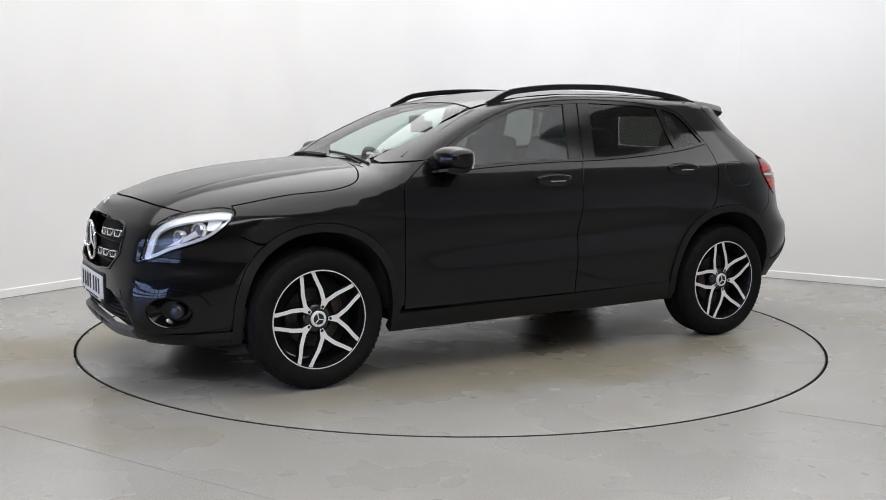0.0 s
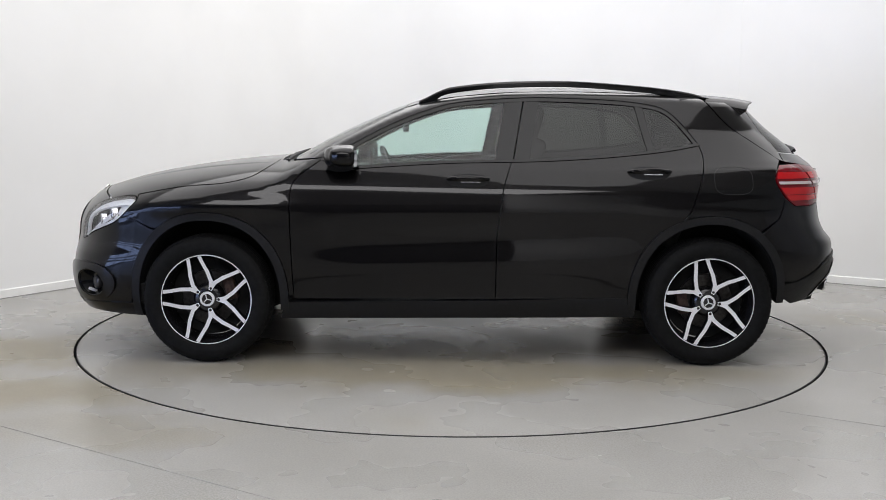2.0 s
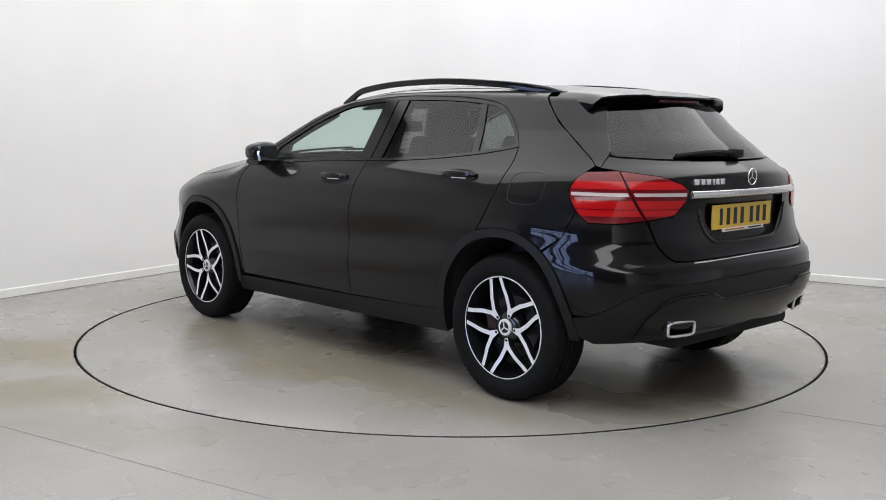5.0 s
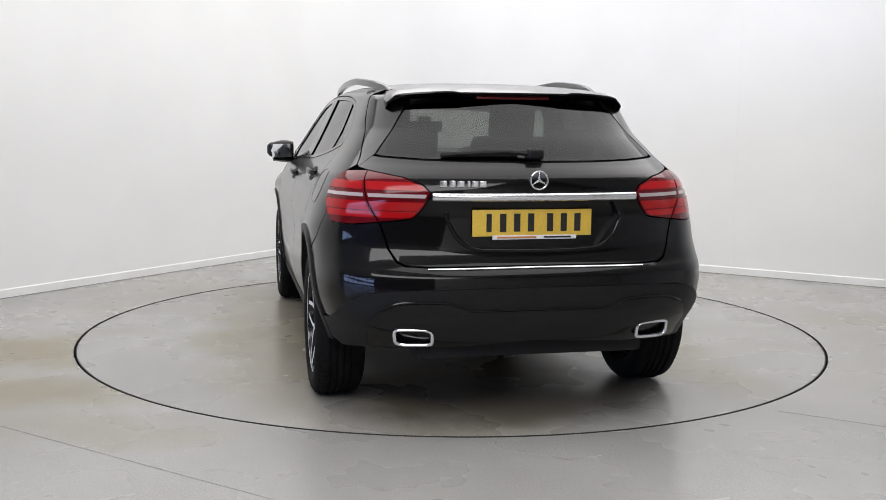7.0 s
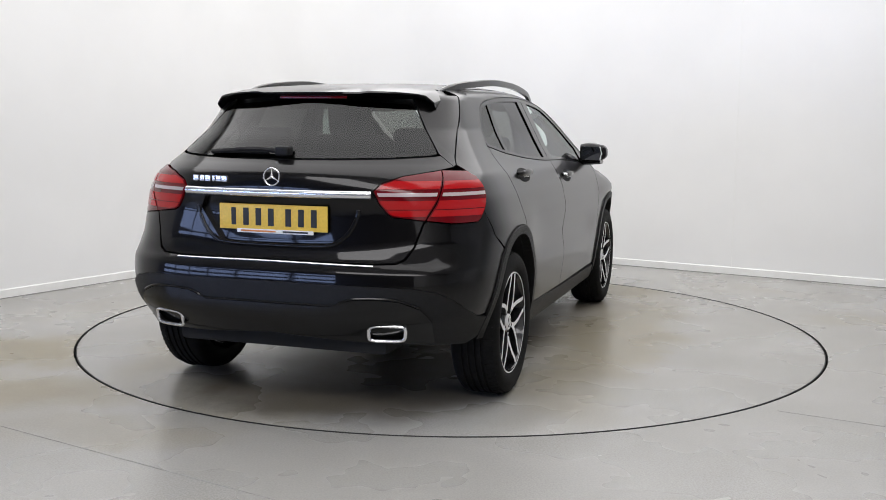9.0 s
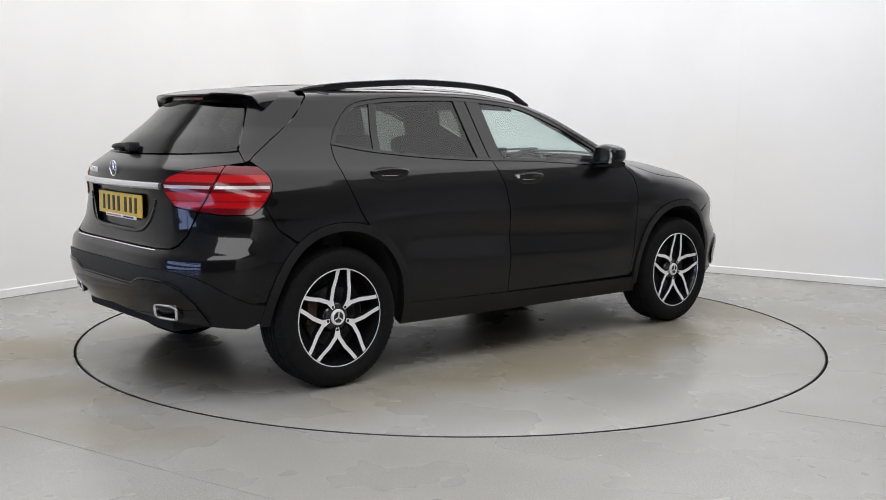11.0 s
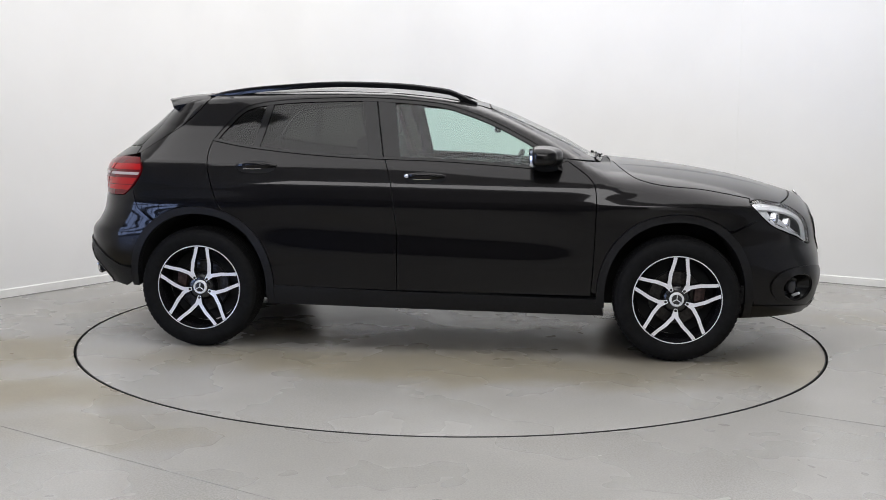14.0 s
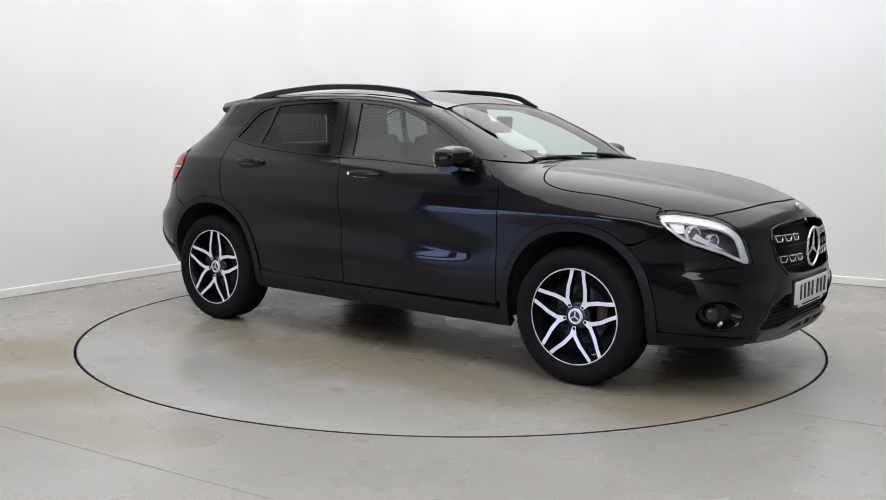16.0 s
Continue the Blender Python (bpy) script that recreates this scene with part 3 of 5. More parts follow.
def build_body():
    # front wing
    seam_top = (1.785, 0.787)
    arch_f = [p for p in FRONT_OUT if not (p[0] > WHEEL_X and p[1] < 0.725)]
    wing = DOOR_FRONT[1:] + [(0.80, 1.098), (0.90, 1.086)] + HOOD_LINE[:-1] + [(HEAD_TOP[3][0] - 0.006, HEAD_TOP[3][2]), (HEAD_TOP[0][0], HEAD_TOP[0][2])] + [(x, z) for x, _, z in HEAD_TIP[::-1]] + [seam_top, (1.645, 0.727)] + arch_f
    skin("front_wing", on_side, wing, PAINT, CAR)
    # doors
    door_f = DOOR_FRONT[:-1] + [(0.74, 1.094), (0.60, 1.046)] + BELT_F[::-1][1:] + B_CUT[::-1][1:]
    d = skin("front_door", on_side, door_f, PAINT, CAR)
    arch_r = [p for p in REAR_OUT if p[1] < 0.735 and p[0] > -WHEEL_X]
    door_r = B_CUT + BELT_R[::-1][1:] + REAR_CUT[::-1][1:] + arch_r[::-1]
    e = skin("rear_door", on_side, door_r, PAINT, CAR)
    # body side: A pillar, roof edge, C pillar and rear quarter in one pressing
    roof_edge = [(-1.335, 1.452), (-1.0, 1.468), (-0.6, 1.474), (-0.3, 1.468), (0.0, 1.443), (0.2, 1.408), (0.341, 1.366), (0.5, 1.298), (0.722, 1.196), (0.90, 1.105)]
    tail_edge = smooth_line([(-1.335, 1.452), (-1.425, 1.347), (-1.498, 1.279), (-1.704, 1.141), (-1.745, 1.110)], 4) + TAIL_SIDE[:3:-1]
    arch_q = [p for p in REAR_OUT if p[1] > 0.728]
    foot = arch_q
    side = DLO_TOP + [(0.80, 1.100)] + [(0.90, 1.088)] + roof_edge[::-1] + tail_edge[1:] + [(-1.70, 0.80)] + foot[::-1] + REAR_CUT
    skin("body_side", on_side, side, PAINT, CAR, step=0.02)
    return d, e


DOORS_F, DOORS_R = build_body()


def offset_line(line, d):
    p = np.array(line, float)
    t = np.gradient(p, axis=0)
    n = np.stack([-t[:, 1], t[:, 0]], 1) / np.linalg.norm(t, axis=1)[:, None]
    return [tuple(v) for v in p + n * d]


def build_side_glass():
    top = [p for p in DLO_TOP]
    # black surround strips above and below the panes
    upper_in = offset_line(top, -0.020)
    band = top + upper_in[::-1]
    skin("window_trim", on_side, band, GLOSS, CAR, "gloss black window surround", gap=0.001, lift=-0.002, step=0.04)
    belt = BELT_R + BELT_F[1:] + [(0.74, 1.094)]
    belt_in = offset_line(belt, 0.016)
    skin("waist_trim", on_side, belt + belt_in[::-1], GLOSS, CAR, "gloss black waistline strip", gap=0.001, lift=0.002, step=0.04)

    def top_at(x):
        xs = [p[0] for p in upper_in]
        return float(np.interp(x, xs, [p[1] for p in upper_in]))

    def bot_at(x):
        xs = [p[0] for p in belt_in]
        return float(np.interp(x, xs, [p[1] for p in belt_in]))

    def pane(x0t, x0b, x1t, x1b):
        n = 14
        up = [(x0t + (x1t - x0t) * i / n, top_at(x0t + (x1t - x0t) * i / n)) for i in range(n + 1)]
        dn = [(x0b + (x1b - x0b) * i / n, bot_at(x0b + (x1b - x0b) * i / n)) for i in range(n + 1)]
        return up + dn[::-1]

    front = pane(-0.255, -0.200, 0.60, 0.615)
    rear = pane(-0.965, -1.02, -0.43, -0.372)
    quarter_top = [p for p in upper_in if -1.285 < p[0] < -1.005]
    quarter = quarter_top + [(-1.0, top_at(-1.0)), (-1.05, bot_at(-1.05)), (-1.15, bot_at(-1.15)), (-1.235, bot_at(-1.235))]
    skin("front_side_glass", on_side, front, FRONTGLASS, CAR, "clear green-tinted side glass", lift=-0.008, thick=0.004, gap=0, step=0.06)
    skin("rear_side_glass", on_side, rear, PRIVACY, CAR, "dark privacy-tinted side glass", lift=-0.008, thick=0.004, gap=0, step=0.06)
    skin("quarter_glass", on_side, quarter, PRIVACY, CAR, "dark privacy-tinted quarter glass", lift=-0.008, thick=0.004, gap=0, step=0.06)
    # pillar covers
    skin("pillar_trim", on_side, pane(-0.345, -0.287, -0.245, -0.190), GLOSS, CAR, "gloss black centre pillar cover", lift=-0.001, gap=0.001)
    skin("pillar_trim", on_side, pane(-0.435, -0.377, -0.352, -0.294), GLOSS, CAR, "gloss black centre pillar cover", lift=-0.001, gap=0.001)
    skin("glass_divider", on_side, pane(-1.003, -1.055, -0.960, -1.015), GLOSS, CAR, "black divider bar", lift=-0.003, gap=0.0)
    # mirror sail panel
    skin("sail_panel", on_side, [(0.615, bot_at(0.615)), (0.70, 1.090), (0.60, 1.146), (0.598, top_at(0.598))], GLOSS, CAR, "black triangle behind the mirror", lift=-0.002, gap=0.001)


build_side_glass()


def build_cladding():
    for cx, tag in ((WHEEL_X, 1), (-WHEEL_X, -1)):
        z0, z1 = (0.262, 0.30) if tag > 0 else (0.30, 0.345)
        o = arch(cx, OUT_A, OUT_B, z0, 40, z1)
        i = arch(cx, IN_A, IN_B, z0, 40, z1)
        skin("wheel_arch_trim", on_side, o + i[::-1], PLASTIC, CAR, "matt black plastic wheel arch moulding", lift=0.010, thick=0.05, gap=0.001, step=0.03)
    sill = [(-0.935, 0.372), (-0.2, 0.352), (0.935, 0.334), (0.955, 0.242), (-0.2, 0.252), (-0.955, 0.262)]
    skin("sill_trim", on_side, sill, PLASTIC, CAR, "matt black plastic sill moulding", lift=0.006, thick=0.05, gap=0.001)
    # dark liners and floor pan
    for sx in (1, -1):
        for sy in (1, -1):
            bm = bmesh.new()
            path = arch(sx * WHEEL_X, IN_A + 0.004, IN_B + 0.004, 0.30, 24, 0.35)
            rim = [float(half_width(np.array([x]), np.array([z]))[0]) - 0.004 for x, z in path]
            rows = [[bm.verts.new((x, sy * y, z)) for (x, z), y in zip(path, ys)] for ys in (rim, [0.52] * len(path))]
            for k in range(len(path) - 1):
                bm.faces.new((rows[0][k], rows[0][k + 1], rows[1][k + 1], rows[1][k]))
            bm.faces.new(rows[1])
            part("wheel_arch_liner", bm, DARK, CAR)
    bm = bmesh.new()
    box(bm, 0, 0, 0.35, 1.80, 1.56, 0.16, bevel=0.02)
    box(bm, 1.50, 0, 0.36, 1.2, 1.02, 0.22, bevel=0.03)
    box(bm, -1.45, 0, 0.40, 1.2, 1.02, 0.20, bevel=0.03)
    box(bm, 1.45, 0, 0.62, 1.15, 1.0, 0.4, bevel=0.03)
    box(bm, -1.5, 0, 0.60, 1.0, 1.0, 0.3, bevel=0.03)
    part("underbody", bm, DARK, CAR)


build_cladding()


def build_top():
    # bonnet: from the wing line over the crown to the other wing line
    xs = [p[0] for p in HOOD_LINE]
    edge = [(x, float(half_width(np.array([x]), np.array([z]))[0])) for x, z in HOOD_LINE]
    lead = [(x, y) for x, y, _ in HEAD_TOP[3:]] + BONNET_LEAD
    half = [(0.995, 0.0), (0.992, 0.35), (0.985, 0.60)] + edge[:-1] + lead
    out = half[1:] + [(x, -y) for x, y in half[::-1][1:-1]]
    out = out + [(0.995, 0.0)] if out[-1] != (0.995, 0.0) else out
    skin("bonnet", on_top, out, PAINT, CAR, "black bonnet with two raised creases", both=False, step=0.03)
    # raised creases
    for s in (1, -1):
        bm = bmesh.new()
        line = [(1.02 + 0.90 * k / 20, s * (0.53 - 0.13 * k / 20)) for k in range(21)]
        q = on_top(np.array([p[0] for p in line]), np.array([p[1] for p in line]))
        rows = []
        for k, p in enumerate(q):
            f = math.sin(math.pi * (k + 0.001) / 20.002) ** 0.5
            pr = [(-0.035, -0.004), (-0.008, 0.0045 * f), (0.006, 0.005 * f), (0.05, -0.004)]
            rr = []
            for dy, dz in pr:
                yy = p[1] + s * dy
                zz = on_top(np.array([p[0]]), np.array([yy]))[0][2]
                rr.append(bm.verts.new((p[0], yy, zz + dz)))
            rows.append(rr)
        for a, b in zip(rows, rows[1:]):
            for k in range(3):
                bm.faces.new((a[k], a[k + 1], b[k + 1], b[k]))
        part("bonnet_crease", bm, PAINT, CAR)
    # windscreen, roof
    def w_at(x, z):
        return float(half_width(np.array([x]), np.array([z]))[0])
    zed = {0.90: 1.105, 0.722: 1.196, 0.5: 1.298, 0.341: 1.366, 0.2: 1.408, 0.0: 1.443, -0.3: 1.468, -0.6: 1.474, -1.0: 1.468, -1.335: 1.452}
    eds = [(x, w_at(x, z)) for x, z in zed.items()]
    ws = [(x, y) for x, y in eds if x >= 0.3]
    ws = [(x, y - 0.004) for x, y in ws]
    base = [(0.93, 0.58), (0.955, 0.35), (0.96, 0.0)]
    head = [(0.30, 0.50), (0.275, 0.30), (0.265, 0.0)]
    half = base[::-1] + ws + head
    out = half + [(x, -y) for x, y in half[::-1][1:-1]]
    skin("windscreen", on_top, out, WINDSCREEN, CAR, "clear raked windscreen", both=False, lift=-0.002, thick=0.005, gap=0.004, step=0.05)
    rf = [(0.262, 0.0), (0.272, 0.30), (0.297, 0.50)] + [(x, y) for x, y in [(0.30, w_at(0.30, 1.380))] + [e for e in eds if e[0] < 0.3]] + [(-1.40, 0.48), (-1.44, 0.25), (-1.45, 0.0)]
    out = rf + [(x, -y) for x, y in rf[::-1][1:-1]]
    skin("roof", on_top, out, PAINT, CAR, "black roof panel", both=False, step=0.05)
    # cowl under the wipers
    cw = [(0.958, 0.0), (0.953, 0.35), (0.928, 0.58), (0.93, 0.66), (0.98, 0.66), (0.985, 0.60), (0.992, 0.35), (0.995, 0.0)]
    out = cw[:-1] + [(0.995, 0.0)] + [(x, -y) for x, y in cw[::-1][1:-1]]
    skin("wiper_cowl", on_top, out, PLASTIC, CAR, "black plastic scuttle", both=False, lift=-0.008, gap=0, step=0.04)
    for y0, y1 in ((0.58, -0.02), (0.02, -0.55)):
        bm = bmesh.new()
        a = on_top(np.linspace(0.945, 0.90, 10), np.linspace(y0, y1, 10))
        tube(bm, [(p[0], p[1], p[2] + 0.004) for p in a], 0.007, 6)
        tube(bm, [(0.965, y0 * 0.9, a[0][2] + 0.002), (0.94, (y0 + y1) / 2, a[5][2] + 0.001)], 0.006, 6)
        part("wiper", bm, PLASTIC, CAR)


build_top()


def build_rails():
    for s in (1, -1):
        bm = bmesh.new()
        zl = spline([(-1.40, 1.446), (-1.27, 1.477), (-1.0, 1.508), (-0.56, 1.531), (-0.33, 1.527), (0.04, 1.493), (0.22, 1.416)])
        yl = spline([(-1.40, 0.505), (-1.0, 0.55), (-0.5, 0.575), (0.0, 0.582), (0.22, 0.575)])
        rows = []
        for k in range(41):
            x = -1.40 + 1.62 * k / 40
            z, y = float(zl(x)), float(yl(x))
            lo = float(on_top(np.array([x]), np.array([y]))[0][2]) - 0.004
            z = max(z, lo + 0.006)
            lo = max(lo, z - 0.034) if 2 < k < 38 else lo
            hh = z - lo
            prof = [(-0.008, lo), (-0.010, lo + hh * 0.55), (-0.010, z - 0.003), (-0.006, z), (0.006, z), (0.011, z - 0.004), (0.013, lo + hh * 0.5), (0.012, lo)]
            rows.append([bm.verts.new((x, s * (y + dy), zz)) for dy, zz in prof])
        for a, b in zip(rows, rows[1:]):
            for k in range(len(a)):
                bm.faces.new((a[k], a[(k + 1) % len(a)], b[(k + 1) % len(a)], b[k]))
        bm.faces.new(rows[0])
        bm.faces.new(rows[-1])
        part("roof_rail", bm, GLOSS, CAR, "gloss black roof rail")


build_rails()


# ---- car: nose ----
GRILLE = [(0.0, 0.838), (9.0, 0.832), (19.0, 0.810), (22.2, 0.795), (23.6, 0.752), (22.0, 0.655), (18.0, 0.583), (9.0, 0.566), (0.0, 0.562)]


def whole(half):
    """Both halves of an outline whose ends lie on the car's middle."""
    return half + [(-a, b) for a, b in half[::-1] if abs(a) > 1e-6]


def build_nose():
    lead = []
    for x, y in BONNET_LEAD[::-1]:
        z = float(on_top(np.array([x]), np.array([y]))[0][2])
        lead.append((math.degrees(math.atan2(y, x - 1.2)), z - 0.001))
    head_in = [p for p in HEAD[:33] if p[0] < 40.5]
    head_low = HEAD[33:]
    arch_f = [p for p in FRONT_OUT if p[0] > WHEEL_X and p[1] < 0.725]
    side = nose_polar(arch_f[::-1])
    low = nose_polar([(1.775, 0.245)]) + [(60, 0.243), (48, 0.244), (36, 0.248), (29, 0.252)]
    half = lead + head_in + head_low + [(54.6, 0.79)] + nose_polar([(1.645, 0.722)]) + side + low + [(15, 0.252), (0.0, 0.255)]
    grille = whole(GRILLE)
    lower = whole([(0.0, 0.485), (12.2, 0.483), (19.3, 0.482), (24.7, 0.440), (28.4, 0.345), (29.5, 0.312), (28.0, 0.258), (15.0, 0.258), (0.0, 0.262)])
    fog = [(40.3 + 5.9 * math.cos(t), 0.409 + 0.075 * math.sin(t)) for t in [2 * math.pi * k / 28 for k in range(28)]]
    fog2 = [(-a, b) for a, b in fog]
    skin("front_bumper", on_nose, whole(half), PAINT, CAR, "black painted front bumper", holes=(grille, lower, fog, fog2), sa=SA, both=False, step=0.028, thick=0.03)
    # dark space behind the openings
    back = whole([(0.0, 0.86), (24.0, 0.84), (27.5, 0.76), (27.5, 0.60), (31.0, 0.50), (45, 0.50), (45, 0.31), (32, 0.25), (0.0, 0.24)])
    skin("grille_backing", on_nose, back, DARK, CAR, sa=SA, both=False, lift=-0.075, thick=0.01, gap=0, step=0.05)
    # upper grille: frame, slats with chrome-framed blocks
    ring = on_nose(np.array([p[0] for p in densify(grille, 0.02, SA)]), np.array([p[1] for p in densify(grille, 0.02, SA)]))
    bm = bmesh.new()
    tube(bm, [tuple(p) for p in ring], 0.007, 6, closed=True)
    part("grille_frame", bm, GLOSS, CAR, "gloss black grille surround")
    mesh_bars(bm_name="grille_bar", zs=[0.60, 0.625, 0.70, 0.80], span=21)
    for zc, a0, a1 in ((0.752, 22.6, 8.0), (0.652, 21.4, 7.0)):
        for s in (1, -1):
            strip = [(s * a0, zc + 0.021), (s * a1, zc + 0.018), (s * a1, zc - 0.020), (s * (a0 - 0.8), zc - 0.017)]
            sl = skin("grille_slat", on_nose, strip, GLOSS, CAR, "gloss black slat with three chrome-framed blocks", sa=SA, both=False, lift=-0.008, thick=0.03, gap=0)[0]
            for k in range(3):
                b0 = a0 - 0.7 - k * 4.5
                b1 = b0 - 3.7
                loop = [(s * b0, zc + 0.016), (s * b1, zc + 0.014), (s * (b1 + 0.7), zc - 0.014), (s * (b0 - 0.7), zc - 0.013)]
                d = densify(loop, 0.012, SA)
                q = on_nose(np.array([p[0] for p in d]), np.array([p[1] for p in d]))
                bm = bmesh.new()
                tube(bm, [(p[0] + 0.001, p[1], p[2]) for p in q], 0.0035, 6, closed=True)
                part("chrome_block", bm, CHROME, sl, "chrome frame")
    # lower grille mesh and skid trim
    mesh_bars(bm_name="lower_grille_bar", zs=[0.345, 0.365, 0.385, 0.405, 0.425, 0.445, 0.465], span=26, depth=-0.035)
    skid = whole([(0.0, 0.338), (4.0, 0.336), (14.0, 0.326), (17.0, 0.306), (28.2, 0.306), (28.4, 0.262), (15.0, 0.252), (0.0, 0.255)])
    slots = [[(s * 15.0, 0.292), (s * 13.2, 0.314), (s * 5.0, 0.320), (s * 4.4, 0.286)] for s in (1, -1)] + [[(-3.2, 0.286), (-2.6, 0.320), (2.6, 0.320), (3.2, 0.286)]]
    skin("skid_trim", on_nose, skid, SKID, CAR, "dark grey slotted skid trim", holes=slots, sa=SA, both=False, lift=0.004, thick=0.03, gap=0.001, step=0.02)
    # fog lamps
    for s in (1, -1):
        loop = on_nose(np.array([s * a for a, _ in fog]), np.array([b for _, b in fog]))
        bm = bmesh.new()
        tube(bm, [tuple(p) for p in loop], 0.006, 6, closed=True)
        rim = part("fog_lamp", bm, GLOSS, CAR, "round fog lamp in a gloss black recess")
        c = Vector(on_nose(np.array([s * 40.3]), np.array([0.409]))[0])
        bm = bmesh.new()
        inner = [tuple(Vector(p).lerp(c, 0.35) + (c - Vector((1.2, 0, 0.41))).normalized() * -0.05) for p in loop]
        a = [bm.verts.new(tuple(p)) for p in loop]
        b = [bm.verts.new(p) for p in inner]
        for k in range(len(a)):
            bm.faces.new((a[k], a[(k + 1) % len(a)], b[(k + 1) % len(a)], b[k]))
        bm.faces.new(b)
        part("fog_bowl", bm, GLOSS, rim, "gloss black bowl")
        out = (c - Vector((1.2, 0, 0.41))).normalized()
        m = Matrix.Translation(c - out * 0.028 + Vector((-0.012, s * 0.012, 0))) @ out.to_track_quat("Z", "Y").to_matrix().to_4x4()
        bm = bmesh.new()
        rings = lathe(bm, [(0.036, -0.02), (0.038, 0.0), (0.034, 0.006), (0.018, 0.012), (0.003, 0.014)], 20, "z")
        bm.faces.new(rings[-1])
        bm.transform(m)
        part("fog_lens", bm, LAMPGREY, rim, "smoky round fog lamp lens")
        bm = bmesh.new()
        box(bm, 0.0, 0, 0, 0.012, 0.075, 0.016, Matrix.Translation(c + Vector((-0.012, -s * 0.03, -0.05))) @ pose(0, 0, 0, s * 25, 0, s * -38), bevel=0.005)
        part("fog_fin", bm, LAMPSILVER, rim, "silver fin")
    # swollen surround over each fog lamp
    for s in (1, -1):
        brow = smooth_line([(26.8, 0.470), (28.6, 0.503), (33.0, 0.520), (40.0, 0.522), (46.5, 0.503), (50.0, 0.450), (49.6, 0.385), (46.0, 0.332), (40.0, 0.312), (34.0, 0.318), (31.0, 0.370), (28.4, 0.425)], 4)
        ring = [(s * a, b) for a, b in fog]
        skin("fog_surround", on_nose, [(s * a, b) for a, b in brow], PAINT, CAR, "swollen black painted fog lamp surround", holes=(ring,), sa=SA, both=False, lift=0.011, thick=0.016, gap=0, step=0.02)
    # blade beside the intake
    for s in (1, -1):
        ln = smooth_line([(24.6, 0.496), (26.2, 0.44), (28.6, 0.37), (30.4, 0.31), (31.4, 0.285)], 5)
        q = on_nose(np.array([s * a for a, _ in ln]), np.array([b for _, b in ln]))
        bm = bmesh.new()
        tube(bm, [(p[0] - 0.006, p[1] * 0.9925, p[2]) for p in q], 0.009, 10)
        part("intake_blade", bm, GLOSS, CAR)
        # lower lip of the bumper, standing proud
        lip = [(32.5, 0.292), (40, 0.303), (50, 0.312), (60, 0.317)] + nose_polar([(1.752, 0.318), (1.735, 0.252)]) + [(60, 0.243), (48, 0.244), (36, 0.248), (31.5, 0.252)]
        skin("bumper_lip", on_nose, [(s * a, b) for a, b in lip], PAINT, CAR, "", sa=SA, both=False, lift=0.006, thick=0.03, gap=0.001, step=0.03)
        # dark sheet added to close the bright gap beside the arch foot
        filler = nose_polar([(1.70, 0.42), (1.70, 0.256)]) + nose_polar([(1.86, 0.262), (1.86, 0.42)])
        skin("splash_guard", on_nose, [(s * a, b) for a, b in filler], DARK, CAR, "", sa=SA, both=False, lift=-0.012, thick=0.03, gap=0, step=0.05)
    # number plate: white, with plain bars
    bm = bmesh.new()
    box(bm, 2.236, 0.0, 0.476, 0.012, 0.522, 0.112, bevel=0.004)
    box(bm, 2.233, 0.0, 0.412, 0.010, 0.40, 0.024, bevel=0.003)
    pl = part("number_plate", bm, WHITEPLATE, CAR, "white front number plate")
    plate_bars(pl, 2.2435, 0.0, 0.478, 1)
    box_part("plate_strip_print", pl, (2.239, 0.0, 0.411, 0.002, 0.30, 0.008), BLACKBAR)
    bm = bmesh.new()
    box(bm, 2.218, 0.0, 0.475, 0.03, 0.55, 0.15, bevel=0.01)
    part("plate_holder", bm, PLASTIC, CAR)
    emblem(Vector((2.232, 0.0, 0.690)), 0.096, 1, 0.010)
    # small badge on the leading edge
    c = on_nose(np.array([0.0]), np.array([0.882]))[0]
    bm = bmesh.new()
    rings = lathe(bm, [(0.026, -0.004), (0.027, 0.001), (0.024, 0.0035), (0.002, 0.004)], 24, "z")
    bm.faces.new(rings[-1])
    bm.transform(Matrix.Translation(Vector(c) + Vector((-0.004, 0, 0.004))) @ pose(0, 0, 0, 0, 55, 0))
    part("bonnet_badge", bm, CHROME, CAR, "small round silver badge")


def mesh_bars(bm_name, zs, span, depth=-0.05):
    for z in zs:
        a = np.linspace(-span, span, 15)
        q = on_nose(a, np.full_like(a, z))
        bm = bmesh.new()
        tube(bm, [(p[0] + depth, p[1] * 0.96, p[2]) for p in q], 0.004, 5)
        part(bm_name, bm, PLASTIC, CAR)


def box_part(name, parent, b, material, m=None, bevel=0.0, label=""):
    bm = bmesh.new()
    box(bm, *b, m=m, bevel=bevel)
    return part(name, bm, material, parent, label)


def plate_bars(parent, x, y, z, s, tilt=0.0):
    """Plain dark bars in place of the characters: four, a gap, three."""
    place = -0.2155
    for k in range(7):
        cy = y + s * (place + 0.025)
        box_part("plate_bar", parent, (x, cy, z, 0.0025, 0.027 if k not in (0,) else 0.022, 0.076), BLACKBAR)
        place += 0.061 if k != 3 else 0.084
    return


